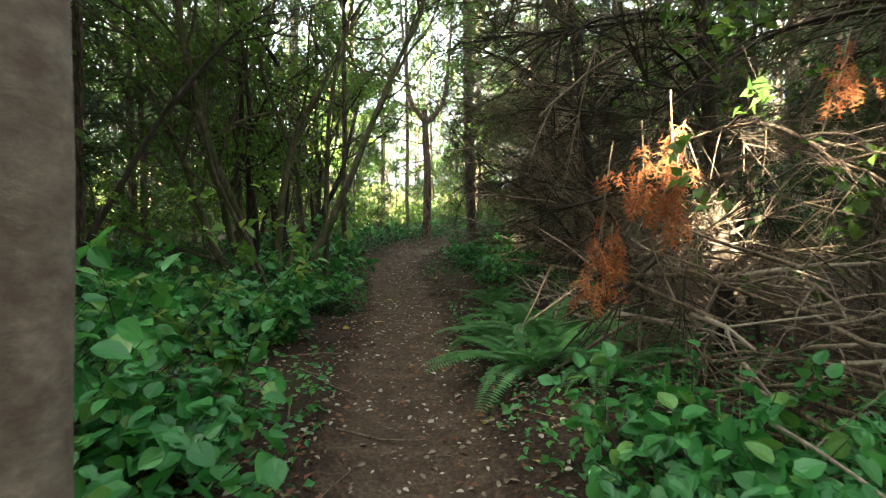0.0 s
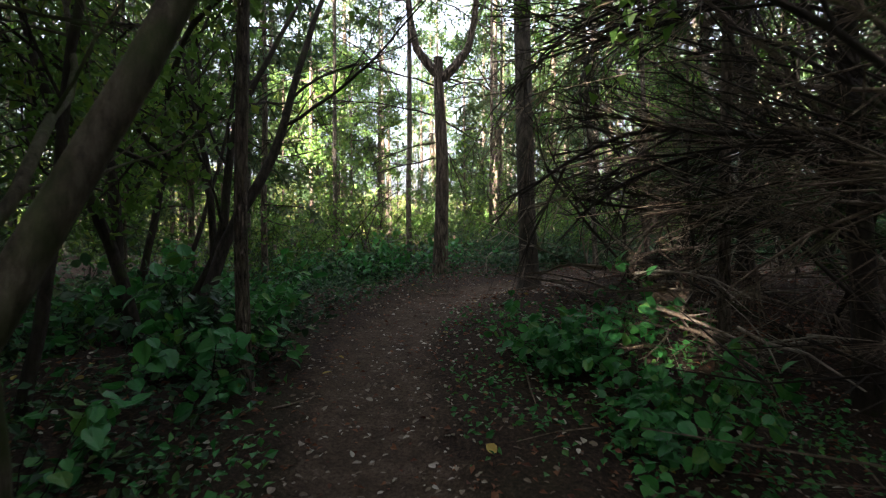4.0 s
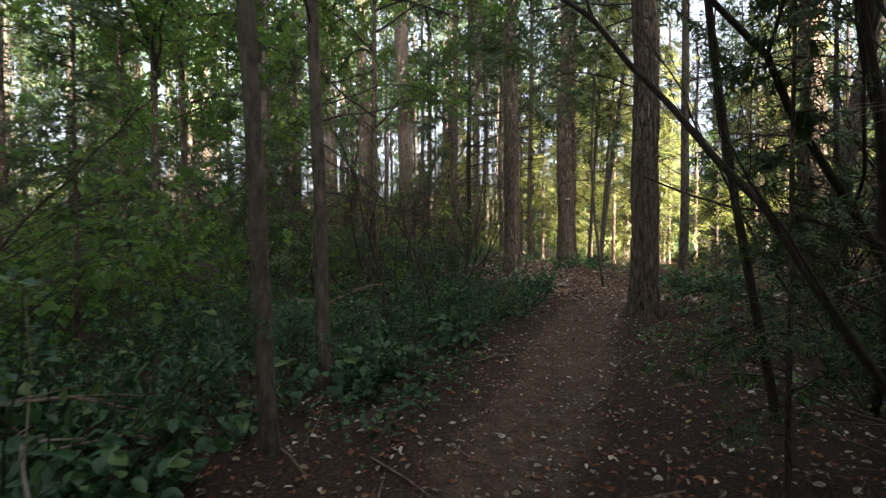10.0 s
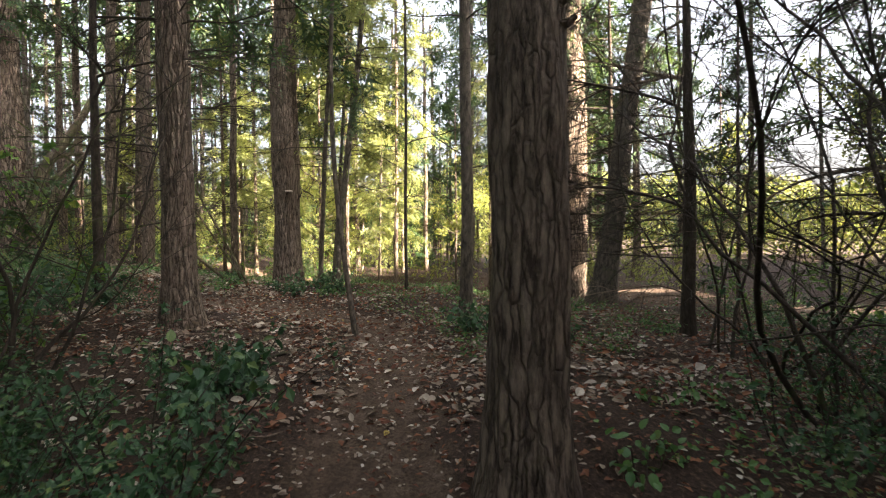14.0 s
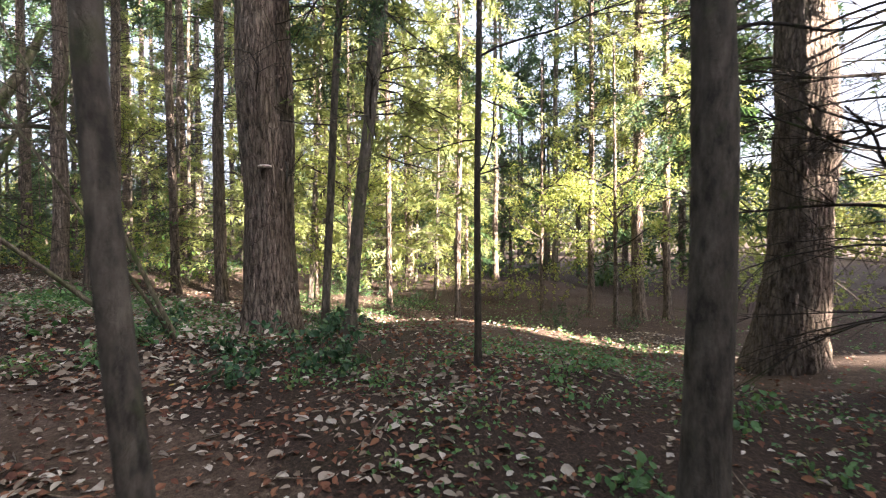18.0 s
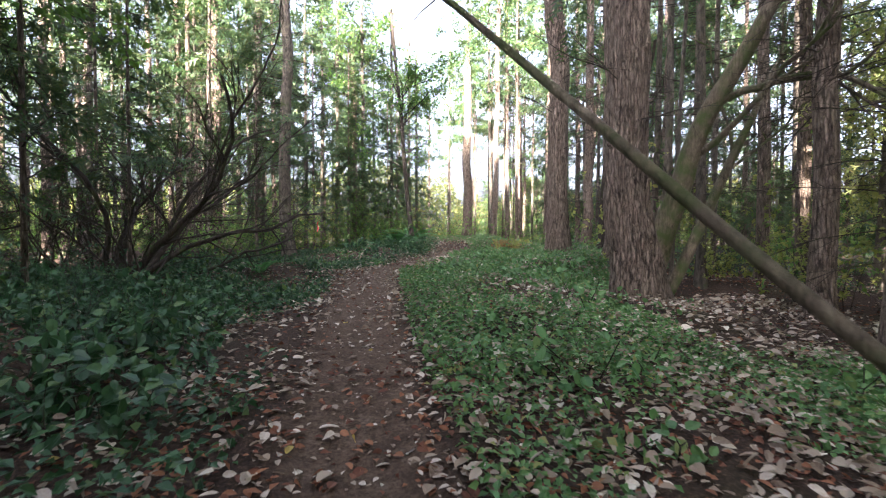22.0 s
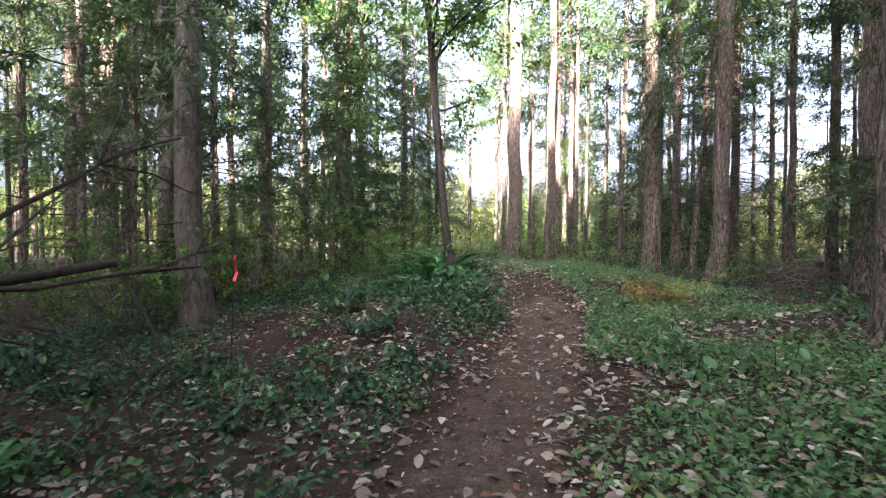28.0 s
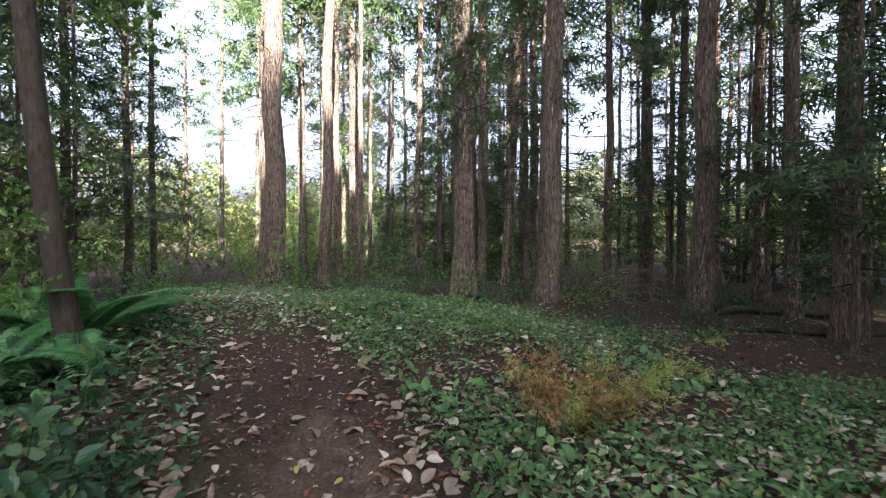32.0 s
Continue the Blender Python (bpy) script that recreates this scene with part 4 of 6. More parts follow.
stem_clump("maple_clump", -4.2, 4.6, [(0, 0, 0.1, 0.1, 5, 0.05), (-0.3, 0.2, -0.15, 0.1, 5, 0.04), (0.3, 0.3, 0.2, 0.0, 4.5, 0.035), (0.1, -0.3, 0.0, -0.1, 5, 0.045)],
    "clump of dark leafy stems", DARK_STEM, LEAFY[0], 3, 65)
stem_clump("maple_clump", -4.6, 12.4, [(0, 0, 0.1, 0.1, 5, 0.05), (-0.3, 0.2, -0.15, 0.1, 5, 0.04), (0.3, 0.3, 0.2, 0.0, 4.5, 0.035)],
    "clump of dark leafy stems", DARK_STEM, LEAFY[1], 3, 66)
stem_clump("vine_thicket", 4.3, 11.6, [(0, 0, -0.2, 0.12, 5, 0.055), (0.15, 0.2, -0.24, 0.1, 5, 0.045), (0.3, -0.1, -0.1, 0.05, 5, 0.05), (0.5, 0.3, -0.26, -0.1, 4.5, 0.035), (0.7, 0.1, 0.1, 0.0, 4.5, 0.04), (-0.2, 0.3, -0.12, 0.1, 4, 0.025)],
    "dark leaning stems tangled beside the trail", DARK_STEM, None, 5, 63)
for k, (x, y, n, h) in enumerate([(8.55, 11.25, 11, 4.8), (8.5, 10.25, 10, 4.8), (10.0, 10.9, 8, 4.4), (7.4, 11.3, 8, 4.5), (6.6, 10.2, 8, 4.4), (8.2, 18.4, 9, 3.4), (9.4, 19.4, 8, 3.2), (6.6, 19.3, 7, 3.2), (9.0, 16.9, 6, 3.4), (10.6, 29.5, 8, 3.6), (9.3, 31.5, 8, 3.6), (11.6, 33.5, 7, 3.0), (2.2, 11.7, 8, 3.6), (1.7, 10.9, 7, 3.4), (-2.2, 16.2, 6, 3.4), (0.9, 17.2, 6, 3.4), (11.0, 30.6, 9, 3.4), (12.3, 26.5, 7, 2.2), (10.2, 27.0, 8, 3.0), (6.4, 16.5, 9, 3.6), (7.6, 17.2, 7, 3.6)]):
    rng = np.random.default_rng(200 + k)
    stem_clump("bare_thicket", x, y, [(rng.uniform(-0.4, 0.4), rng.uniform(-0.4, 0.4), rng.normal(0, 0.36), rng.normal(0, 0.36), h * rng.uniform(0.7, 1.05), rng.uniform(0.008, 0.02)) for _ in range(n)],
               "tangle of dark bare twisting stems", DARK_STEM, None, 7, 210 + k, 0.8)


def arching_stem(x, y, way, length, radius, rise, fall, seed, label="mossy stem arching low over the litter", mat=MOSSY_BARK):
    e = thing("bent_sapling", x, y, label, "sapling", "saplings")
    rng = np.random.default_rng(seed)
    w = Wood()
    pts = bend(rng, (0, 0, -0.1), np.array([way[0], way[1], rise]) / np.linalg.norm([way[0], way[1], rise]), length, 18, 0.012 if mat is MOSSY_BARK else 0.11, (way[0] * 0.03, way[1] * 0.03, fall))
    w.stem(pts, np.linspace(radius, radius * 0.3, len(pts)), 10)
    st = put("stem", w.mesh("stem", mat), e)
    for _ in range(5):
        i = rng.integers(7, 17)
        w = Wood()
        branching(rng, w, pts[i], pts[i + 1] - pts[i] + rng.normal(0, 0.15, 3), length * 0.22, radius * 0.35, 1, 0.12, (0, 0, 0), 3, 0.6)
        if clears(w, e.matrix_basis, 1.2):
            put("twig", w.mesh("twig", mat), st)


arching_stem(16.35, 17.85, (-0.31, 0.72), 5.0, 0.032, 0.75, 0.0, 71)
arching_stem(16.6, 17.7, (-0.25, 0.5), 4.8, 0.024, 1.0, 0.0, 72)
arching_stem(16.45, 17.6, (-0.02, 0.45), 4.6, 0.03, 1.0, 0.0, 73)
stem_clump("forked_tree", 20.2, 25.3, [(0, 0, 0.16, -0.05, 6, 0.2), (0.25, 0, 0.5, -0.2, 5, 0.1)], "mossy leaning broadleaf trunk with a rising limb", MOSSY_BARK, None, 2, 74, category="tree")
stem_clump("forked_tree", 23.15, 30.85, [(0, 0, 0.03, 0.0, 5.5, 0.17), (0.0, 0, -0.14, 0.0, 6, 0.11), (0.05, 0, 0.22, 0.0, 6, 0.1)], "dark broadleaf trunk that forks above head height", DARK_STEM, None, 2, 75, category="tree")
arching_stem(11.7, 28.2, (0.4, 0.5), 5.4, 0.06, 0.75, 0.03, 76, "dark limb sweeping up from the undergrowth", DARK_STEM)
arching_stem(11.2, 28.8, (0.5, 0.3), 4.6, 0.05, 0.9, 0.03, 77, "dark limb sweeping up from the undergrowth", DARK_STEM)


stem_clump("sprawling_tree", 11.6, 27.4, [(0, 0, 0.75, 0.25, 4.6, 0.06), (0.1, 0.1, 0.9, 0.5, 4.2, 0.05), (0, 0.2, 0.4, 0.5, 4.6, 0.05), (-0.1, 0, 0.2, -0.1, 4.4, 0.045), (0, 0.1, -0.3, 0.3, 4.0, 0.04), (0.2, 0.2, 1.3, 0.3, 3.4, 0.035)],
    "dark sprawling limbs twisting up from the undergrowth", DARK_STEM, None, 9, 78, 0.7, "tree", 0.17)


def dead_conifer(x, y, height, lean, aim, count, seed, label, reach=1.0):
    """A dead young conifer: trunk and many sweeping bare boughs, each a part."""
    e = thing("dead_conifer", x, y, label, "tree", "dead conifers")
    w, pts = trunk_mesh(seed, 0.17, height, lean, (0, 0), 12, 0.05, 0.3, 0.7, 0.3)
    put("trunk", w.mesh("trunk", DARK_STEM), e)
    rng = np.random.default_rng(seed)
    for k in range(count):
        strong = k < count * 0.35
        z = rng.uniform(1.0 if strong else 0.2, height * 0.85)
        a = math.radians(rng.normal(aim, 60 if strong else 80))
        wd = Wood()
        p = (np.interp(z, pts[:, 2], pts[:, 0]), np.interp(z, pts[:, 2], pts[:, 1]), z)
        branching(rng, wd, p, np.array([math.cos(a), math.sin(a), rng.uniform(0.1, 0.6)]), reach * (rng.uniform(1.6, 2.6) if strong else rng.uniform(0.8, 1.7)), rng.uniform(0.016, 0.028) if strong else rng.uniform(0.007, 0.014), 2, 0.09, (0, 0, -0.35), 8, 0.5, None, 4)
        if not clears(wd, e.matrix_basis):
            continue
        put("bough", wd.mesh("bough", DARK_STEM if strong and rng.random() < 0.7 else DEAD_WOOD), e)
    return e


dead_conifer(2.15, 6.6, 5.0, (-0.12, 0.02), 170, 48, 81, "dead young conifer with a mass of bare sweeping boughs")
dead_conifer(2.5, 9.0, 5.5, (-0.08, 0.0), 180, 46, 82, "dead young conifer with a mass of bare sweeping boughs")
dead_conifer(2.4, 4.2, 4.5, (-0.05, 0.1), 190, 60, 83, "dead young conifer with a mass of bare sweeping boughs", 0.85)
dead_conifer(4.0, 6.8, 6.0, (0, 0), 180, 30, 84, "dead young conifer with a mass of bare sweeping boughs")
dead_conifer(3.0, 11.3, 5.0, (0, 0), 200, 30, 85, "dead young conifer with a mass of bare sweeping boughs")
dead_conifer(11.3, 10.9, 5.5, (0, 0), 60, 18, 87, "dead young conifer with a mass of bare sweeping boughs")
dead_conifer(9.0, 9.6, 5.5, (0, 0), 80, 16, 88, "dead young conifer with a mass of bare sweeping boughs")
dead_conifer(3.6, 3.0, 5.0, (0, 0), 190, 30, 86, "dead young conifer with a mass of bare sweeping boughs")


def arched_boughs(x, y, count, length, seed, aim=(-0.5, 0.1)):
    """Dead stems that rise from one root and arch over towards the trail."""
    e = thing("arching_thicket", x, y, "dead stems arching high over the trail in a dense tangle", "shrub", "stem clumps")
    rng = np.random.default_rng(seed)
    for k in range(count):
        for tries in range(8):
            wd = Wood()
            d = np.array([aim[0] + rng.normal(0, 0.2) + 0.06 * tries, aim[1] + rng.normal(0, 0.3), 1.0])
            p = (rng.normal(0, 0.25), rng.normal(0, 0.35), -0.1)
            branching(rng, wd, p, d / np.linalg.norm(d), length * rng.uniform(0.75, 1.1) * (1 - 0.04 * tries), rng.uniform(0.014, 0.026), 2, 0.11, (aim[0] * 0.28, aim[1] * 0.3, -0.14), 7, 0.5, None, 5)
            if clears(wd, e.matrix_basis, 0.45):
                put("bough", wd.mesh("bough", DARK_STEM if k % 4 else DEAD_WOOD), e)
                break


arched_boughs(2.9, 4.9, 5, 4.6, 501)
arched_boughs(2.7, 6.5, 6, 4.4, 502)
arched_boughs(2.8, 8.2, 6, 4.4, 503)
arched_boughs(3.0, 10.0, 4, 4.0, 504, (-0.4, -0.1))


def brush_pile(x, y, rx, ry, h, count, seed, label, mat=DEAD_WOOD):
    e = thing("brush_pile", x, y, label, "brush pile", "brush piles")
    rng = np.random.default_rng(seed)
    for k in range(count):
        wd = Wood()
        a, s = rng.uniform(0, 6.28), rng.uniform(0.5, 1.5)
        px, py = rng.normal(0, rx * 0.5), rng.normal(0, ry * 0.5)
        z = gz(x + px, y + py) - gz(x, y) + rng.uniform(0.02, h) * max(0.15, 1 - (px / rx) ** 2 * 0.3)
        branching(rng, wd, (px, py, z), (math.cos(a), math.sin(a), rng.uniform(-0.25, 0.35)), s, rng.uniform(0.008, 0.024), 1, 0.12, (0, 0, -0.15), 4, 0.5)
        if not clears(wd, e.matrix_basis):
            continue
        put("stick", wd.mesh("stick", mat if rng.random() < 0.7 else PALE_STICK), e)


brush_pile(2.2, 3.2, 1.1, 1.6, 1.15, 105, 91, "heap of bare brown sticks under dead conifers")
# the sunlit look of these sticks is put into their pale colour
brush_pile(1.45, 5.9, 0.5, 0.4, 0.7, 12, 92, "broken pale sticks jutting towards the trail", PALE_STICK)
brush_pile(3.0, 10.4, 1.2, 1.2, 0.4, 24, 93, "heap of bare brown sticks under dead conifers")
brush_pile(1.75, 11.3, 0.9, 0.9, 1.2, 50, 97, "heap of bare brown sticks under dead conifers", DARK_STEM)
brush_pile(1.25, 9.6, 0.5, 1.0, 0.7, 34, 98, "heap of bare brown sticks under dead conifers")
brush_pile(31.3, 39.4, 1.3, 0.7, 0.9, 40, 94, "dark heap of roots and brush on the forest floor")
brush_pile(5.5, 17.9, 1.2, 1.0, 0.6, 20, 95, "heap of dead branches among low shrubs")
brush_pile(0.6, 15.8, 1.0, 0.8, 0.5, 16, 96, "heap of dead branches among low shrubs")


def rusty_frond(x, y, z, length, seed):
    e = new("dead_frond")
    e.empty_display_size = 0.1
    e.matrix_basis = pose(x, y, z)
    tagged(e, "rust-orange dead conifer frond hanging from bare twigs", "dead frond", "dead fronds")
    rng = np.random.default_rng(seed)
    w, ends = Wood(), []
    branching(rng, w, (0, 0, 0), (rng.normal(0, 0.15), rng.normal(0, 0.12), -1), length, 0.006, 1, 0.06, (0, 0, -0.4), 4, 0.22, ends)
    put("twig", w.mesh("twig", DEAD_WOOD), e)
    ends = ends * 6
    pos = np.array([p for p, _ in ends]) + rng.normal(0, 0.03, (len(ends), 3))
    way = np.array([d / np.linalg.norm(d) for _, d in ends]) + rng.normal(0, 0.4, (len(ends), 3)) + [0, 0, -0.5]
    put("needles", foliage("needles", [sprays(rng, pos, way, rng.uniform(0.05, 0.1, len(pos)))], [RUST]), e)


for k, (x, y, z, ln) in enumerate([(0.98, 2.5, 2.05, 0.42), (0.84, 2.5, 1.95, 0.55), (1.12, 2.5, 2.2, 0.5), (0.84, 2.5, 1.55, 0.36), (1.2, 2.55, 1.95, 0.4), (2.0, 2.5, 2.5, 0.3)]):
    rusty_frond(x, y, z, ln, 900 + k)


# ---- background woods ----
HEROES = [(o.matrix_basis.translation.x, o.matrix_basis.translation.y) for o in scene.objects if o.parent is None and o.get("category") in ("tree", "sapling")]
rng = np.random.default_rng(7)
BACK = []
for k, (dia, h) in enumerate([(0.3, 16), (0.24, 15), (0.38, 18), (0.17, 13), (0.14, 9)]):
    w, _ = trunk_mesh(500 + k, dia, h, (rng.normal(0, 0.01), rng.normal(0, 0.01)), (0, 0), 10, 0.07, 0.35, 0.55, 0.5)
    BACK.append(w.mesh("trunk", [FIR_BARK, GREY_BARK][k % 2]))


# ways kept clear so the sun gets in: x, y, half width
LANE = (27.0, 15.0, 7.5)
STRIP = (20.0, 13.6, 0.8)
GAP = (-4.0, 25.0, 3.2)


def in_lane(x, y, wide=1.0):
    """Whether a place lies in the ways kept clear for the low sun."""
    dx, dy = sun_from.x, sun_from.y
    n = math.hypot(dx, dy)
    f = ((x - LANE[0]) * dx + (y - LANE[1]) * dy) / n
    side = np.abs((x - LANE[0]) * dy - (y - LANE[1]) * dx) / n
    slit = np.abs((x - STRIP[0]) * dy - (y - STRIP[1]) * dx) / n < STRIP[2] + 1.7
    gap = (np.abs((x - GAP[0]) * dy - (y - GAP[1]) * dx) / n < GAP[2]) & (((x - GAP[0]) * dx + (y - GAP[1]) * dy) / n > 2.5)
    return (f > -1) & ((side < LANE[2] * wide) | slit & (wide == 1.0)) | gap & (wide == 1.0)


def wood_tree(x, y, d, rng):
    s = rng.uniform(0.8, 1.2)
    near = d < 13
    if rng.random() < (0.4 if x < 4 and y > 3 else 0.12):
        e = thing("young_tree", x, y, "young broadleaf tree with bright green leaves", "tree", "woods", 0, rng.uniform(0, 360), s)
        put("trunk", BACK[4], e)
        add_crown(e, *LEAFY[rng.integers(2)], rng.uniform(0, 360), 0, (1.1, 1.1, 1.1))
        return
    e = thing("conifer", x, y, "tall slim conifer in the woods", "tree", "woods", 0, rng.uniform(0, 360), s)
    put("trunk", BACK[rng.integers(4)], e)
    k = rng.choice([0, 1, 2, 3], p=[0.3, 0.25, 0.15, 0.3])
    if y > 30 or (x > 18 and y > 20):
        add_crown(e, *FAR_CONIFERS[5 if x > 17 or k > 1 else 1], rng.uniform(0, 360))
    else:
        add_crown(e, *(CONIFERS if near else FAR_CONIFERS)[k], rng.uniform(0, 360))
    if d < 24:
        put("branchwork", WHORLS[rng.integers(4)], e, pose(0, 0, 0, 0, 0, rng.uniform(0, 360)))


spots = list(HEROES)
made = 0
while made < 250:
    x, y = rng.uniform(-28, 62), rng.uniform(-14, 76)
    d = float(off_trail(np.array([x]), np.array([y]))[0][0])
    if d < 4.6 or (in_lane(x, y)) or (d < 9 and rng.random() < 0.5) or d > 36 or min(math.hypot(x - a, y - b) for a, b in spots) < 1.2:
        continue
    if (16 < x < 25 and 40 < y < 75 and (x > 20 or rng.random() < 0.7)) or (-7 < x < 8 and 17 < y < 38 and rng.random() < 0.6):
        continue
    if (18 < x < 32 and y < 24 and rng.random() < 0.5) or (21.5 < x < 29.5 and 31 < y < 38.5):
        continue
    if x > 17 and y > 30 and rng.random() < 0.4:
        continue
    if y < 0 and (abs(x) < 9 or rng.random() < 0.5):
        continue
    spots.append((x, y))
    made += 1
    wood_tree(x, y, d, rng)

made = 0
while made < 52:
    x, y = rng.uniform(17, 50), rng.uniform(24, 66)
    d = float(off_trail(np.array([x]), np.array([y]))[0][0])
    if d < 5 or (17 < x < 25.5 and y > 40) or (21.5 < x < 29.5 and 31 < y < 38.5) or min(math.hypot(x - a, y - b) for a, b in spots) < 0.9:
        continue
    spots.append((x, y))
    made += 1
    e = thing("conifer", x, y, "tall slim conifer in the woods", "tree", "woods", 0, rng.uniform(0, 360), rng.uniform(0.8, 1.15))
    put("trunk", BACK[rng.choice([1, 3, 3, 0])], e)
    add_crown(e, *FAR_CONIFERS[5], rng.uniform(0, 360))
    put("branchwork", WHORLS[rng.integers(4)], e, pose(0, 0, 0, 0, 0, rng.uniform(0, 360)))

made = 0
while made < 24:
    x, y = rng.uniform(4, 19.5), rng.uniform(41, 64)
    if min(math.hypot(x - a, y - b) for a, b in spots) < 1.0:
        continue
    spots.append((x, y))
    made += 1
    e = thing("conifer", x, y, "tall slim conifer in the woods", "tree", "woods", 0, rng.uniform(0, 360), rng.uniform(0.8, 1.1))
    put("trunk", BACK[rng.choice([1, 3, 0])], e)
    add_crown(e, *FAR_CONIFERS[rng.choice([1, 5, 5])], rng.uniform(0, 360))

made = 0
while made < 24:
    x, y = rng.uniform(-15, -3.6), rng.uniform(3, 24)
    d = float(off_trail(np.array([x]), np.array([y]))[0][0])
    if d < 3.6 or in_lane(x, y) or min(math.hypot(x - a, y - b) for a, b in spots) < 1.0:
        continue
    spots.append((x, y))
    made += 1
    e = thing("young_conifer", x, y, "young conifer with drooping boughs to the ground", "tree", "woods", 0, rng.uniform(0, 360), rng.uniform(0.7, 1.2))
    put("trunk", BACK[4], e, Matrix.Diagonal((0.8, 0.8, 0.8, 1)))
    add_crown(e, *(FAR_CONIFERS if d > 7 else CONIFERS)[4], rng.uniform(0, 360))

# leafy young trees close the view north and west of the first stretch
made = 0
while made < 32:
    x, y = rng.uniform(-16, 12), rng.uniform(2, 36)
    d = float(off_trail(np.array([x]), np.array([y]))[0][0])
    if d < 4.2 or (x > -3.4 and y < 16) or (abs(x + 0.6 + 0.04 * (y - 12)) < 2.2 and y > 14) or (x > 3 and y > 27) or (in_lane(x, y) and x < 3) or min(math.hypot(x - a, y - b) for a, b in spots) < 0.9:
        continue
    spots.append((x, y))
    made += 1
    s = rng.uniform(0.8, 1.25)
    e = thing("young_tree", x, y, "young broadleaf tree with bright green leaves", "tree", "woods", 0, rng.uniform(0, 360), s)
    put("trunk", BACK[4], e)
    add_crown(e, *LEAFY[rng.integers(3)], rng.uniform(0, 360))
for x, y, k, s in ((1.75, 9.4, 2, 0.75), (-1.75, 9.0, 2, 0.75), (-3.7, 9.2, 2, 1.0), (2.5, 7.4, 2, 0.9), (-4.6, 6.4, 2, 1.0), (2.9, 3.2, 0, 0.85), (11.0, 24.5, 0, 1.0), (9.5, 27.0, 0, 1.1), (-6.2, 10.5, 0, 1.0)):
    spots.append((x, y))
    e = thing("young_tree", x, y, "young broadleaf tree with dark green leaves", "tree", "woods", 0, rng.uniform(0, 360), s)
    put("trunk", BACK[4], e)
    add_crown(e, *LEAFY[k], rng.uniform(0, 360))
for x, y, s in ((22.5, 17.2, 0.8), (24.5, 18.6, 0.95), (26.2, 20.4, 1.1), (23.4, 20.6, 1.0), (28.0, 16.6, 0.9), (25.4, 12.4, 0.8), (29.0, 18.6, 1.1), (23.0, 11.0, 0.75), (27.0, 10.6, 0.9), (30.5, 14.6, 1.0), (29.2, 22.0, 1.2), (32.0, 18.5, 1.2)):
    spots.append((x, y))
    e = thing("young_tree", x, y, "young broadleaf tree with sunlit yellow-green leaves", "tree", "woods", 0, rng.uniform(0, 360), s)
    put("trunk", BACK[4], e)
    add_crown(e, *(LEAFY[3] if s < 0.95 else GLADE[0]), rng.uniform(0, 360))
for x, y, s in ((-4.4, 3.6, 0.85), (-5.6, 5.4, 0.95), (-6.2, 8.2, 1.0), (-7.5, 3.0, 1.1), (2.9, 9.2, 0.55), (12.6, 9.4, 0.65), (29.6, 34.0, 1.1), (32.5, 36.3, 1.35), (33.5, 32.8, 1.35), (34.5, 39.5, 1.4), (31.0, 41.5, 1.3), (17.0, 41.2, 1.1), (15.4, 38.9, 1.0), (17.6, 43.8, 1.2), (2.3, 11.2, 0.45), (3.3, 10.2, 0.6), (5.2, 9.6, 0.7), (4.6, 4.6, 0.8), (5.6, 7.0, 0.8), (4.4, 1.2, 0.7), (6.5, 12.0, 0.55), (3.6, 8.2, 0.75), (3.4, 5.6, 0.7), (3.6, 4.2, 0.75), (4.2, 2.6, 0.8), (3.0, 12.6, 0.3), (5.0, 18.2, 0.5), (7.4, 19.8, 0.6), (3.2, 18.6, 0.55), (18.9, 41.6, 0.8), (19.7, 43.6, 1.0), (26.7, 33.7, 0.9), (17.3, 40.9, 0.8), (14.4, 38.0, 0.9), (13.4, 36.6, 1.0), (7.4, 8.6, 0.9), (12.2, 6.6, 1.3), (9.2, 6.4, 1.4), (6.2, 7.4, 1.2), (9.9, 24.4, 1.0), (11.2, 26.0, 0.9), (8.9, 27.4, 1.1), (11.6, 29.0, 0.9), (10.3, 31.4, 1.0), (9.6, 17.9, 0.55), (29.0, 30.5, 0.55), (31.5, 32.5, 0.7)):
    spots.append((x, y))
    e = thing("young_conifer", x, y, "young conifer with drooping boughs to the ground", "tree", "woods", 0, rng.uniform(0, 360), s)
    put("trunk", BACK[4], e, Matrix.Diagonal((0.7, 0.7, 0.9, 1)))
    add_crown(e, *CONIFERS[4], rng.uniform(0, 360))

# low growth along the south side of the glade, clear of the sunlit strip
for x, y, k in ((13.2, 6.2, 3), (12.4, 4.4, 3), (18.6, 5.8, 3)):
    spots.append((x, y))
    e = thing("young_tree", x, y, "young tree with sunlit yellow-green leaves by the glade", "tree", "woods", 0, 50 * x, 0.85)
    put("trunk", BACK[4], e, Matrix.Diagonal((0.7, 0.7, 0.8, 1)))
    add_crown(e, *LEAFY[k], 70 * y)

# young conifers that close the view between the trunks
made = 0
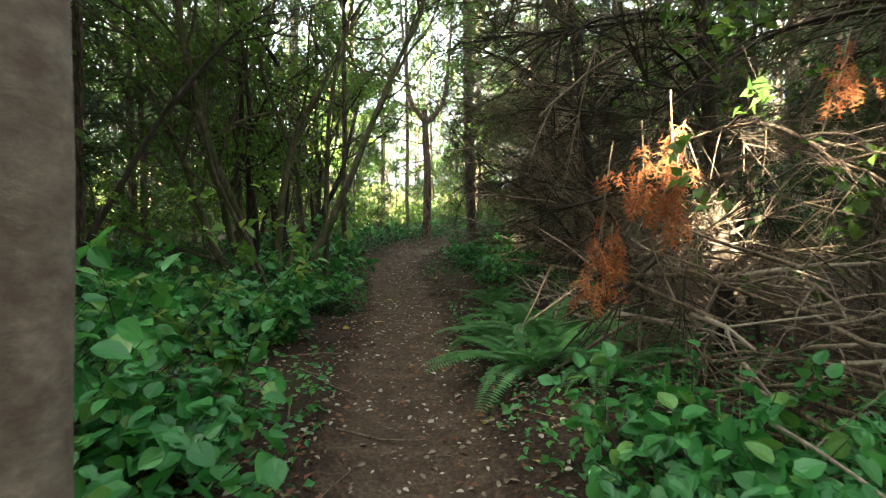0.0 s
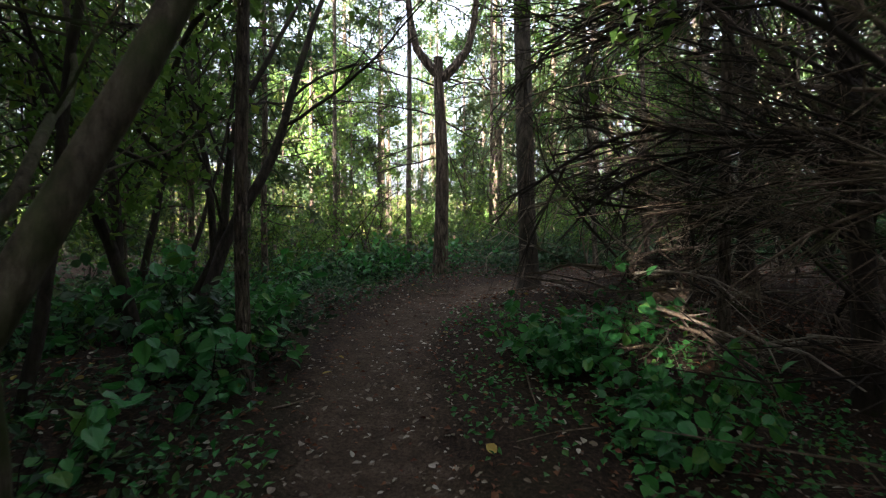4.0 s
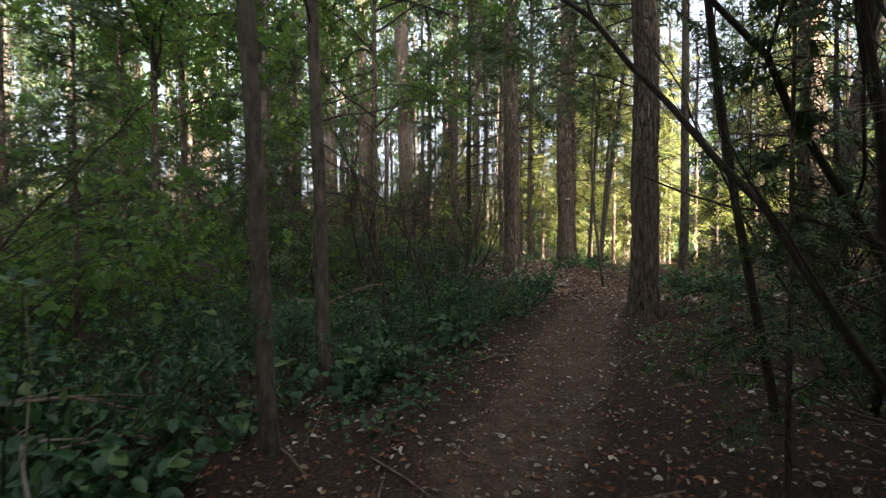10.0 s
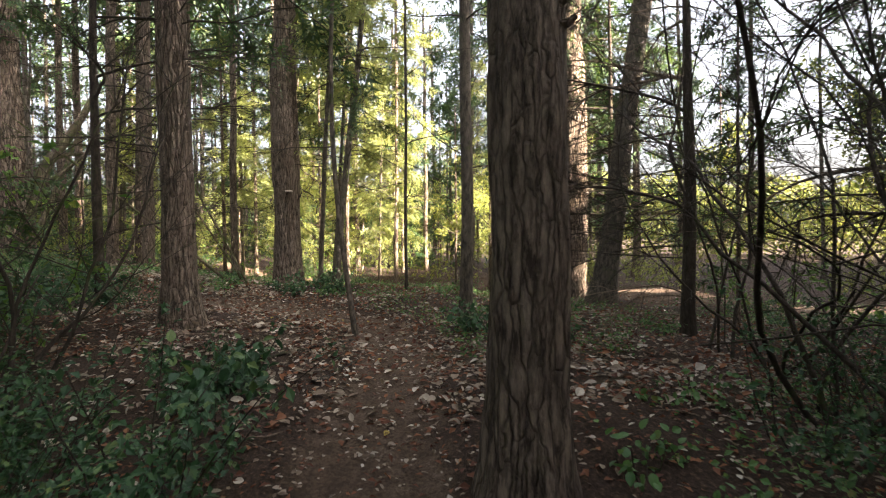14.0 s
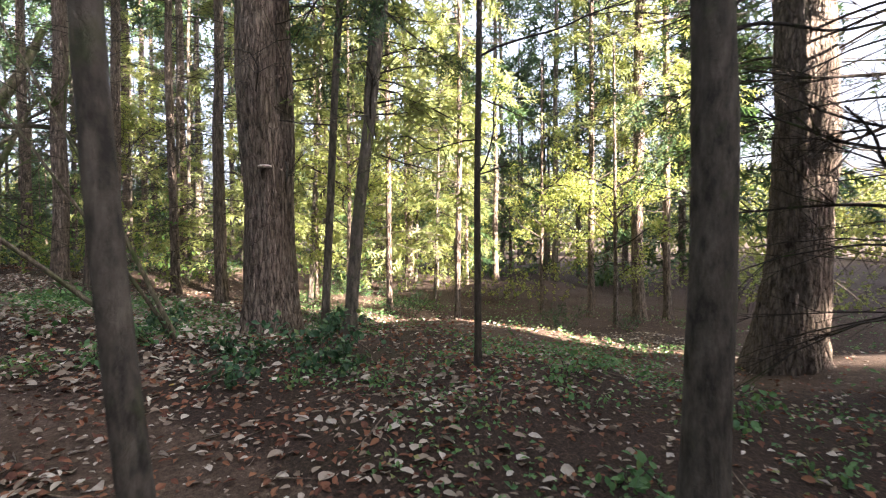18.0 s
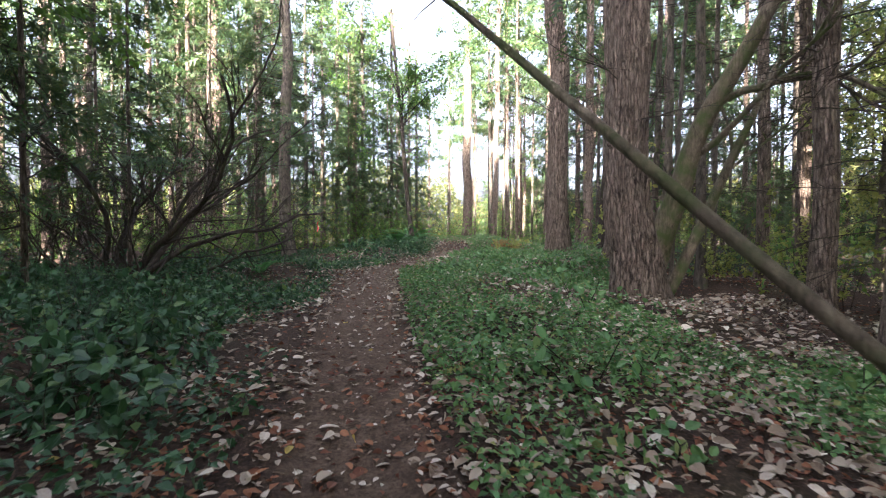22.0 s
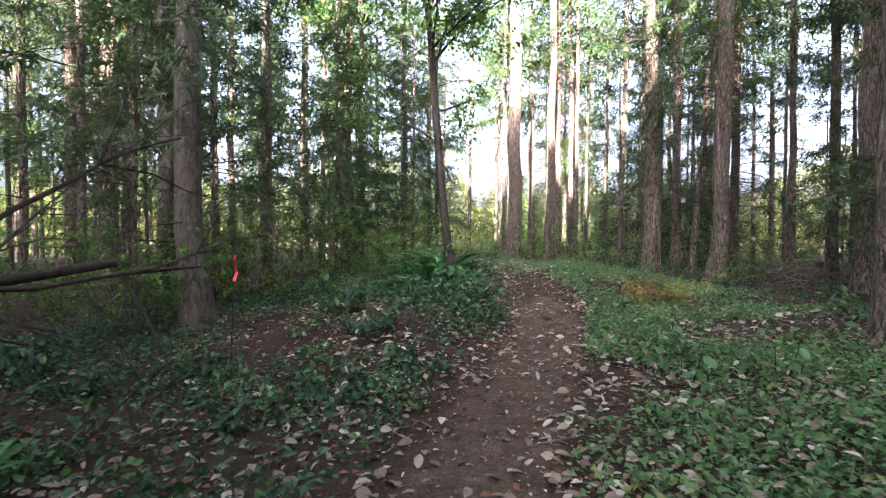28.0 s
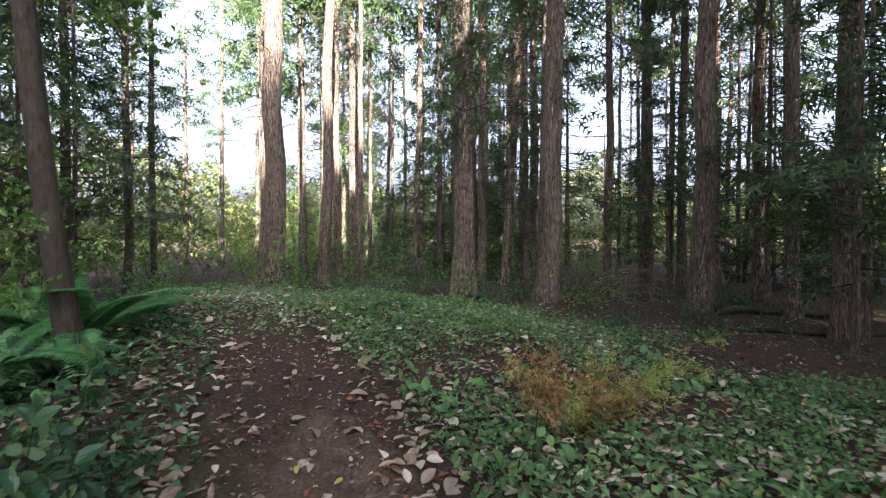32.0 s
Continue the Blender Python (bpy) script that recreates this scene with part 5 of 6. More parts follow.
while made < 70:
    x, y = rng.uniform(-22, 52), rng.uniform(-8, 68)
    d = float(off_trail(np.array([x]), np.array([y]))[0][0])
    if d < 6.5 or d > 26 or in_lane(x, y) or (16 < x < 26 and 38 < y) or (-7 < x < 8 and 17 < y < 38 and rng.random() < 0.6) or (4 < x < 30 and y > 30) or (16 < x < 36 and 19 < y < 36) or min(math.hypot(x - a, y - b) for a, b in spots) < 1.0:
        continue
    spots.append((x, y))
    made += 1
    s = rng.uniform(0.6, 1.15)
    e = thing("young_conifer", x, y, "young conifer with drooping boughs to the ground", "tree", "woods", 0, rng.uniform(0, 360), s)
    put("trunk", BACK[4], e, Matrix.Diagonal((0.7, 0.7, 0.7, 1)))
    add_crown(e, *(CONIFERS[4] if d < 11 else FAR_CONIFERS[4]), rng.uniform(0, 360))


def south_woods():
    """An unseen leaf mass south and west, behind the walk, added to block and fleck the low sun."""
    rng = np.random.default_rng(19)
    n = 150000
    x, y = rng.uniform(-46, 34, n), rng.uniform(-44, -17, n)
    top = 27.5 + 7 * vnoise(np.stack([x * 0.15, y * 0.15, 0 * x], -1), 4)
    z = rng.uniform(0, 1, n) ** 0.85 * top
    across = (x * sun_from.y - y * sun_from.x) / math.hypot(sun_from.x, sun_from.y)
    rise = z + (x * sun_from.x + y * sun_from.y) / math.hypot(sun_from.x, sun_from.y) * -math.tan(SUN_EL)
    thin = vnoise(np.stack([across * 1.1, rise * 1.3, 0 * x], -1), 6)
    # low in the lane the screen is closed but for one slit cut for the sun; above that it is open
    f = ((x - LANE[0]) * sun_from.x + (y - LANE[1]) * sun_from.y) / math.hypot(sun_from.x, sun_from.y)
    shade = z - f * math.tan(SUN_EL)
    slit = np.abs((x - STRIP[0]) * sun_from.y - (y - STRIP[1]) * sun_from.x) / math.hypot(sun_from.x, sun_from.y) < STRIP[2]
    sun_hole = slit | in_lane(x, y, 1.001) & ((shade > 0.3 + 0.9 * vnoise(np.stack([x * 0.5, y * 0.5, 0 * x], -1), 14)) & (shade < 9))
    n2 = math.hypot(sun_from.x, sun_from.y)
    dapple = vnoise(np.stack([across * 2.2, rise * 2.6, 0 * x], -1), 16)
    # holes cut along the sun so that beams land on chosen spots
    for gx, gy, wide, low, high in ((GAP[0], GAP[1], GAP[2], 2.0, 8.2), (2.1, 3.2, 1.3, 0.35, 1.5), (-2.1, 6.7, 0.32, 1.0, 1.25), (-0.62, 11.5, 0.2, 0.9, 1.2), (22.7, 36.4, 0.3, 2.5, 3.1)):
        fg = ((x - gx) * sun_from.x + (y - gy) * sun_from.y) / n2
        sg = z - fg * math.tan(SUN_EL)
        sun_hole |= (np.abs((x - gx) * sun_from.y - (y - gy) * sun_from.x) / n2 < wide) & (sg > low) & (sg < high) & ((wide != 1.3) | (dapple > 0.5))
    ok = ~sun_hole & (thin > 0.12)
    pos = np.stack([x, y, z + ground(np.clip(x, -20, 40), np.clip(y, -6, 50))], 1)[ok]
    m = len(pos)
    ln = rng.uniform(0.45, 1.0, m)
    me = foliage("south_woods", [leaves(pos, rng.normal(0, 1, (m, 3)), rng.normal(0, 1, (m, 3)), ln, ln * 0.8)], [NEEDLE])
    tagged(new("south_woods", me), "unseen screen of dense dark leaves that blocks the low sun", "woods", kind="stuff")


south_woods()


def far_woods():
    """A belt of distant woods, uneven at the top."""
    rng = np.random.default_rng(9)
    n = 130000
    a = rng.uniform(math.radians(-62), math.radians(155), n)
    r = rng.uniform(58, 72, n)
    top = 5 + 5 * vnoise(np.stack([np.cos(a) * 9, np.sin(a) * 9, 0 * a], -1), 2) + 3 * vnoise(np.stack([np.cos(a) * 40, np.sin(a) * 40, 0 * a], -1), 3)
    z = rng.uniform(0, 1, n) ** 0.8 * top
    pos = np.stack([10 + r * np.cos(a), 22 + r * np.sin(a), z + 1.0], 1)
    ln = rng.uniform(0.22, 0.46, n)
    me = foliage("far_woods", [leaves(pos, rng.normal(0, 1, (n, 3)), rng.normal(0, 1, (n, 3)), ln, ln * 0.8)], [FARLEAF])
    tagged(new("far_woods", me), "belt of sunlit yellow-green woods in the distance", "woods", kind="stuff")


far_woods()

# ---- undergrowth ----
def shrub_variant(name, seed, height, spread, stems, per, leaf, mat, label, category, fine=True, stemmat=DARK_STEM, ratio=0.72):
    e = new(name)
    e.empty_display_size = 0.1
    rng = np.random.default_rng(seed)
    w, ends = Wood(), []
    for _ in range(stems):
        a, r = rng.uniform(0, 6.28), rng.uniform(0, spread * 0.45)
        d = np.array([math.cos(a) * 0.6, math.sin(a) * 0.6, rng.uniform(0.7, 1.4)])
        branching(rng, w, (r * math.cos(a), r * math.sin(a), -0.05), d / np.linalg.norm(d), height * rng.uniform(0.7, 1.2), 0.006, 1, 0.14, (0, 0, -0.1), 2 if height > 1 else 1, 0.6, ends)
    put("stem_tuft", w.mesh("stem_tuft", stemmat), e)
    E = rng.integers(0, len(ends), per)
    pos = np.array([ends[i][0] for i in E]) + rng.normal(0, 0.03, (per, 3))
    out = pos * [1, 1, 0] / (np.linalg.norm(pos * [1, 1, 0], axis=1, keepdims=True) + 0.1)
    way = out * 0.6 + rng.normal(0, 0.6, (per, 3)) + [0, 0, -0.1]
    up = np.tile([0, 0, 1.0], (per, 1)) + out * 0.3 + rng.normal(0, 0.35, (per, 3))
    ln = rng.uniform(0.65, 1.25, per) * leaf
    put("foliage", foliage("foliage", [leaves(pos, way, up, ln, ln * ratio, 0.12, 0.18, fine)], [mat]), e)
    return tagged(e, label, category)


def fern_variant(name, seed, fronds, length, mat, label, pinna=0.13):
    e = new(name)
    e.empty_display_size = 0.1
    rng = np.random.default_rng(seed)
    for k in range(fronds):
        a = 6.28 * k / fronds + rng.uniform(-0.3, 0.3)
        ln = length * rng.uniform(0.7, 1.1)
        steps = 22
        pts = bend(rng, (0.03 * math.cos(a), 0.03 * math.sin(a), 0), (math.cos(a) * 0.7, math.sin(a) * 0.7, rng.uniform(0.6, 1.3)), ln, steps, 0.015, (math.cos(a) * 0.35, math.sin(a) * 0.35, -1.25 / length))
        w = Wood().stem(pts, np.linspace(0.004, 0.0015, len(pts)), 4)
        f = put("frond", w.mesh("frond_stalk", mat), e)
        t = np.repeat(np.linspace(3, steps - 0.2, 36), 2)
        i = np.minimum(t.astype(int), steps - 1)
        p = pts[i] + (pts[i + 1] - pts[i]) * (t - i)[:, None]
        d = pts[i + 1] - pts[i]
        d /= np.linalg.norm(d, axis=1, keepdims=True)
        side = np.cross(d, [0, 0, 1.0])
        side /= np.linalg.norm(side, axis=1, keepdims=True) + 1e-6
        sg = np.tile([-1, 1], 36)[:, None]
        size = pinna * np.sin(np.clip((t / steps), 0.05, 0.97) * np.pi * 0.93 + 0.12) ** 0.6 + 0.008
        put("blade", foliage("blade", [leaves(p, side * sg + d * 0.25, np.cross(side, d), size * length, size * length * 0.22, 0.1, 0.12)], [mat]), f)
    return tagged(e, label, "fern")


SH = [shrub_variant("salal_shrub", 600 + k, h, s, st, n, lf, SALAL, "low shrub with broad glossy green leaves", "shrub", ratio=0.86) for k, (h, s, st, n, lf) in enumerate([(0.62, 0.5, 9, 180, 0.1), (0.5, 0.55, 9, 160, 0.088), (0.75, 0.5, 10, 200, 0.102)])]
BR = [shrub_variant("bramble", 620 + k, h, s, st, n, lf, BRAMBLE, "low sprawling bramble with small dark green leaves", "shrub") for k, (h, s, st, n, lf) in enumerate([(0.42, 0.75, 8, 140, 0.085), (0.55, 0.75, 9, 155, 0.09)])]
SE = [shrub_variant("seedling", 640 + k, h, 0.25, 4, n, lf, COVER, "small leafy green seedling on the forest floor", "plant") for k, (h, n, lf) in enumerate([(0.2, 34, 0.055), (0.26, 46, 0.06)])]
HZ = [shrub_variant("hazel_bush", 660 + k, h, 0.9, 8, n, lf, HAZEL, "loose green broadleaf bush", "bush", False) for k, (h, n, lf) in enumerate([(1.7, 420, 0.085), (2.3, 520, 0.09)])]
# hazel bushes for the glade, sunlight painted into the leaf colour
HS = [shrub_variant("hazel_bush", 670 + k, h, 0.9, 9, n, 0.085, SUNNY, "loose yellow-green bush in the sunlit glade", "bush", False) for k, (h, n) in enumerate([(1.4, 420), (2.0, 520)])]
FE = [fern_variant("sword_fern", 680 + k, n, ln, FERN, "arching green sword fern") for k, (n, ln) in enumerate([(13, 0.8), (18, 1.0), (9, 0.5)])]
HU = [shrub_variant("huckleberry_shrub", 700 + k, h, 0.7, 12, n, 0.05, BRAMBLE, "dense shrub with small dark green leaves", "shrub", False, ratio=0.6) for k, (h, n) in enumerate([(0.7, 520), (0.95, 640)])]
PATTERNS = SH + BR + SE + HZ + FE + HU + HS


def plant(ob, x, y, s=1.0, turn=0.0, dz=0.0, group="undergrowth"):
    # nothing grows in the strip kept clear for the sunbeam
    if 14 < x < 26 and y < 19 and abs((x - STRIP[0]) * sun_from.y - (y - STRIP[1]) * sun_from.x) < 1.3:
        return None
    # the floor of the glade is open
    if ob.name.startswith("hazel_bush") and 15 < x < 26 and 8 < y < 17.5:
        return None
    c = copy_thing(ob, pose(x, y, gz(x, y) + dz, 0, 0, turn) @ Matrix.Diagonal((s, s, s, 1)))
    c["group"] = group
    return c


def beside(s, off):
    """A place at a run along the trail and a distance to its right."""
    i = int(np.clip(s / 0.25, 1, len(LINE) - 2))
    d = LINE[i + 1, :2] - LINE[i - 1, :2]
    d /= np.linalg.norm(d)
    f = s - 0.25 * i
    return LINE[i, 0] + d[1] * off + d[0] * f, LINE[i, 1] - d[0] * off + d[1] * f


def spread_along(s, o):
    """Places at runs along the trail and distances to its right, for arrays."""
    way = np.gradient(LINE[:, :2], axis=0)
    at = np.arange(len(LINE)) * 0.25
    d = np.stack([np.interp(s, at, way[:, k]) for k in range(2)], 1)
    d /= np.linalg.norm(d, axis=1, keepdims=True)
    return np.interp(s, at, LINE[:, 0]) + d[:, 1] * o, np.interp(s, at, LINE[:, 1]) - d[:, 0] * o


def strip(kinds, s0, s1, o0, o1, count, size=(0.8, 1.2), seed=0, keep=0.5):
    rng = np.random.default_rng(seed)
    for _ in range(count):
        x, y = beside(rng.uniform(s0, s1), rng.uniform(o0, o1))
        sz = rng.uniform(*size)
        if float(off_trail(np.array([x]), np.array([y]))[0][0]) > keep + 0.32 * sz:
            plant(kinds[rng.integers(len(kinds))], x, y, sz, rng.uniform(0, 360))


# runs along the trail start 3 m south of the first step
strip(SH, 4.0, 8.6, -2.7, -0.75, 42, (0.7, 1.1), 1, 0.75)
strip(SH, 3.9, 5.5, 0.85, 2.1, 16, (0.65, 0.95), 2)
strip(BR + SE, 3.8, 9.5, -5.5, -2.4, 24, (0.9, 1.3), 22)
strip(SE, 5.2, 9.0, 0.45, 0.9, 10, (0.6, 0.9), 3)
strip(SH, 10.8, 12.4, 0.9, 2.2, 8, (0.6, 0.9), 4)
strip(SH + SE, 9.0, 14.0, -2.8, -0.9, 24, (0.6, 1.05), 5)
strip(BR + SE, 12.0, 18.5, -6.0, -1.5, 56, (0.8, 1.3), 6)
strip(HU + BR, 15.5, 19.5, -5.2, -1.8, 30, (0.7, 1.15), 7)
strip(HU, 19.5, 26.0, 2.4, 4.4, 16, (0.6, 1.0), 56)
strip(HZ, 15.5, 26.0, -8.0, -3.6, 22, (0.7, 1.2), 8)
strip(HU + HU + BR, 19.0, 26.0, -3.6, -1.0, 44, (0.6, 1.1), 9)
strip(BR + HU, 17.5, 24.0, -4.5, -1.4, 34, (0.8, 1.2), 10)
strip(SE, 20.0, 26.0, 1.0, 2.6, 12, (0.6, 1.0), 11)
strip(BR, 24.5, 27.0, -4.5, -2.0, 6, (0.7, 1.0), 12)
strip(BR + BR + SH, 12.6, 18.0, -4.6, -0.9, 40, (0.6, 1.0), 29)
# dark brambles added to stand in for the dimness left of the trail
strip(BR, 48.5, 53.0, -3.2, -0.9, 14, (0.8, 1.2), 30)
strip(SE, 25.0, 33.0, 0.9, 4.0, 30, (0.7, 1.1), 13)
strip(BR + HU[:1], 32.5, 41.0, -5.2, -1.0, 110, (0.7, 1.05), 14)
strip(HZ + HU, 25.0, 36.0, 5.5, 13.0, 26, (0.5, 1.0), 57)
strip(BR + HU, 47.0, 60.0, 4.5, 13.0, 40, (0.5, 0.9), 58)
strip(BR + SE, 40.0, 48.0, -6.0, -0.9, 60, (0.6, 1.0), 15)
strip(SE, 34.0, 52.0, 0.6, 4.4, 130, (0.9, 1.7), 16)
strip(BR + HZ[:1], 38.0, 50.0, -10.0, -4.5, 30, (0.8, 1.2), 17)
strip(SE, 46.0, 54.0, -3.0, -0.7, 24, (0.7, 1.2), 18)
strip(HZ, 8.0, 16.0, -10.0, -4.0, 18, (0.8, 1.3), 19)
strip(HZ, 48.0, 58.0, -9.0, -3.0, 14, (0.6, 0.9), 27)
strip(HZ, 54.0, 62.0, -8.0, 8.0, 22, (0.7, 1.1), 20)
strip(HS, 24.0, 34.0, 8.0, 16.0, 22, (0.8, 1.2), 21)
strip(BR + SE, 26.5, 30.5, 1.2, 3.6, 13, (0.7, 1.1), 24)
strip(BR, 31.0, 35.0, 1.2, 3.4, 8, (0.6, 0.9), 25)
strip(HZ + BR + BR, 13.0, 30.0, -9.0, -4.0, 34, (0.8, 1.2), 26)
rng = np.random.default_rng(28)
for _ in range(50):
    plant(HZ[rng.integers(2)], rng.uniform(-4, 44), rng.uniform(50, 72), rng.uniform(1.0, 1.7), rng.uniform(0, 360), group="bushes")
for _ in range(26):
    plant(HZ[rng.integers(2)], rng.uniform(-12, 6), rng.uniform(20, 34), rng.uniform(0.9, 1.5), rng.uniform(0, 360), group="bushes")
for _ in range(16):
    plant(HZ[rng.integers(2)], rng.uniform(18.5, 31), rng.uniform(42.5, 52), rng.uniform(0.45, 0.75), rng.uniform(0, 360), group="bushes")
# loose bushes that fill the middle distance
rng = np.random.default_rng(23)
n = 0
while n < 90:
    x, y = rng.uniform(-24, 48), rng.uniform(-2, 64)
    d = float(off_trail(np.array([x]), np.array([y]))[0][0])
    if d < 5.0 or d > 24 or (14 < x < 34 and 4 < y < 20):
        continue
    n += 1
    plant(HZ[rng.integers(2)], x, y, rng.uniform(0.7, 1.3) * (1.25 if x < 5 else 0.85), rng.uniform(0, 360), group="bushes")
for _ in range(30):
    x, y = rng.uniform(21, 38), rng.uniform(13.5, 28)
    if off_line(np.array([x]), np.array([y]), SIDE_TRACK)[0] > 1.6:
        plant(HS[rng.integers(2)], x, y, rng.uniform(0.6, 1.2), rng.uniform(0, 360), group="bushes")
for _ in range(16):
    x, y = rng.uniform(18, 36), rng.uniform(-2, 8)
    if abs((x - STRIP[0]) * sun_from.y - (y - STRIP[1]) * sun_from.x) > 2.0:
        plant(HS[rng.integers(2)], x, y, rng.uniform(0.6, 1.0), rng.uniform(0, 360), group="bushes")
for x, y, s in ((3.1, 2.3, 0.9), (4.4, 3.6, 1.4)):
    plant(HZ[1], x, y, s, 40 + 70 * y, group="bushes")
plant(HZ[0], -2.0, 2.6, 0.9, 200, group="bushes")
for x, y, k, s in ((0.66, 3.75, 0, 1.1), (0.95, 4.6, 1, 0.9), (0.5, 5.0, 0, 0.8), (1.15, 3.6, 0, 0.9), (0.75, 5.9, 0, 0.85), (0.65, 6.6, 2, 1.1), (0.75, 7.2, 0, 0.7), (13.2, 30.9, 0, 0.8), (19.15, 38.1, 1, 1.4), (18.5, 37.4, 1, 1.1), (20.0, 41.0, 2, 1.0), (22.6, 26.8, 2, 0.8), (14.1, 30.6, 2, 1.0), (14.0, 27.8, 2, 1.0)):
    plant(FE[k], x, y, s, 37 * k + 90 * x, group="ferns")


def bracken_clump():
    x, y = 21.8, 34.45
    e = thing("bracken_clump", x, y, "golden dead bracken with a few yellow-green fronds", "fern", "ferns", scale=1.1)
    rng = np.random.default_rng(77)
    for k in range(38):
        a, ln = rng.uniform(0, 6.28), rng.uniform(0.3, 0.62)
        r = rng.uniform(0, 0.3)
        ln *= 1.6 if k < 9 else 0.85
        pts = bend(rng, (r * math.cos(a), r * math.sin(a), -0.02), (math.cos(a) * 0.5, math.sin(a) * 0.5, 1.0), ln, 10, 0.06, (0, 0, -1.6))
        f = put("frond", Wood().stem(pts, np.linspace(0.004, 0.002, len(pts)), 4).mesh("stalk", GOLD), e)
        i = rng.integers(2, 10, 40)
        put("blade", foliage("blade", [sprays(rng, pts[i] + rng.normal(0, 0.03, (40, 3)), rng.normal(0, 1, (40, 3)) + [0, 0, -0.4], rng.uniform(0.05, 0.1, 40))], [LIME if k < 9 else GOLD]), f)


bracken_clump()


def cover_patch(name, label, mat, s0, s1, o0, o1, count, size, height, seed, clump=0.5):
    """Low leaves too many to count, thick in drifts and thin between."""
    rng = np.random.default_rng(seed)
    s, o = rng.uniform(s0, s1, count * 3), rng.uniform(o0, o1, count * 3)
    x, y = spread_along(s, o)
    keep = vnoise(np.stack([x * 0.9, y * 0.9, 0 * x], -1), seed) > clump - 0.3 * (rng.random(len(x)) - 0.5)
    x, y = x[keep][:count], y[keep][:count]
    dist, _ = off_trail(x, y)
    ok = (dist > 0.45) | (y > 36) & (x > 15)
    x, y = x[ok], y[ok]
    n = len(x)
    pos = np.stack([x, y, ground(x, y) + rng.uniform(0.02, 1, n) ** 1.5 * height], 1)
    way = rng.normal(0, 1, (n, 3)) * [1, 1, 0.45]
    up = np.tile([0, 0, 1.0], (n, 1)) + rng.normal(0, 0.45, (n, 3))
    ln = rng.uniform(0.6, 1.3, n) * size
    me = foliage(name, [leaves(pos, way, up, ln, ln * 0.7, 0.15, 0.15)], [mat])
    tagged(new(name, me), label, "ground cover", kind="stuff")


cover_patch("low_plants", "low green leaves carpeting the forest floor", COVER, 33, 56, 0.5, 4.8, 56000, 0.052, 0.19, 31, 0.49)
cover_patch("low_plants", "low green leaves thinning out under the firs", BRAMBLE, 44, 62, 3.5, 16, 26000, 0.06, 0.16, 37, 0.45)
cover_patch("low_plants", "sparse green leaves on the slope to the glade", COVER, 24, 36, 4, 14, 14000, 0.06, 0.14, 38, 0.5)
cover_patch("low_plants", "low green leaves closing over the trail", COVER, 52.5, 66, -5, 6, 18000, 0.055, 0.2, 39, 0.4)
cover_patch("low_plants", "low dark leaves between the trunks", BRAMBLE, 5, 18, -15, -5, 14000, 0.1, 0.4, 40, 0.3)
cover_patch("low_plants", "low dark green leaves among fallen leaves", BRAMBLE, 33, 56, -7, -0.6, 28000, 0.065, 0.2, 32, 0.54)
cover_patch("low_plants", "low dark green leaves under the trees", BRAMBLE, 9, 25, -7, -0.7, 26000, 0.065, 0.2, 33, 0.38)
cover_patch("low_plants", "sparse green leaves by the trail", COVER, 22, 33, 0.7, 5, 7000, 0.045, 0.1, 34, 0.55)
cover_patch("low_plants", "small green leaves at the trail's edge", SALAL, 3, 14, 0.5, 3, 6000, 0.05, 0.2, 35, 0.42)
cover_patch("low_plants", "small green leaves at the trail's edge", SALAL, 3, 12, -6, -0.5, 9000, 0.06, 0.3, 36, 0.4)


def litter(name, label, mat, s0, s1, o0, o1, count, size, seed, flat=0.25, bare=0.0, fine=True, lift=0.03):
    rng = np.random.default_rng(seed)
    s, o = rng.uniform(s0, s1, count), rng.uniform(o0, o1, count)
    x, y = spread_along(s, o)
    dist, _ = off_trail(x, y)
    ok = (dist > 0.3) | (rng.random(count) > bare)
    x, y = x[ok], y[ok]
    n = len(x)
    pos = np.stack([x, y, ground(x, y) + rng.uniform(0.008, lift, n)], 1)
    way = rng.normal(0, 1, (n, 3)) * [1, 1, flat * 0.6]
    up = np.tile([0, 0, 1.0], (n, 1)) + rng.normal(0, flat, (n, 3))
    ln = rng.uniform(0.5, 1.3, n) * size
    me = foliage(name, [leaves(pos, way, up, ln, ln * rng.uniform(0.45, 0.8, n), 0.18, 0.1, fine)], [mat])
    tagged(new(name, me), label, "fallen leaves", kind="stuff")


litter("fallen_leaves", "pale curled fallen leaves on the forest floor", LITTER, 25, 58, -2.6, 2.6, 8000, 0.085, 41, 0.35, 0.6)
litter("fallen_leaves", "pale curled fallen leaves on the forest floor", LITTER, 25, 62, -9, 12, 17000, 0.068, 47, 0.3, 0.9, False)
litter("fallen_leaves", "small brown fallen leaves scattered on the dirt", LITTER, 1, 28, -3.2, 3.2, 13000, 0.042, 42, 0.3, 0.45)
litter("fallen_leaves", "small fallen leaves and flakes on the trail", LITTER, 2, 56, -0.6, 0.6, 5000, 0.03, 43, 0.25)
litter("red_litter", "red-brown needles and leaves over the soil", RED_LITTER, 24, 58, -5, 8, 26000, 0.06, 44, 0.3, 0.6, False)
litter("red_litter", "red-brown needles and leaves over the soil", RED_LITTER, 1, 25, -4, 4, 16000, 0.05, 45, 0.3, 0.4, False)
litter("red_litter", "red-brown leaves thick on the slope", RED_LITTER, 25, 37, -1, 6.5, 9000, 0.06, 49, 0.45, 0.4)
litter("fallen_leaves", "pale curled fallen leaves caught on low plants", LITTER, 32, 58, 0.4, 4.8, 7500, 0.08, 51, 0.35, 0, True, 0.13)
litter("fallen_leaves", "pale curled fallen leaves caught on low plants", LITTER, 32, 58, -5, -0.4, 2600, 0.07, 52, 0.35, 0, True, 0.15)
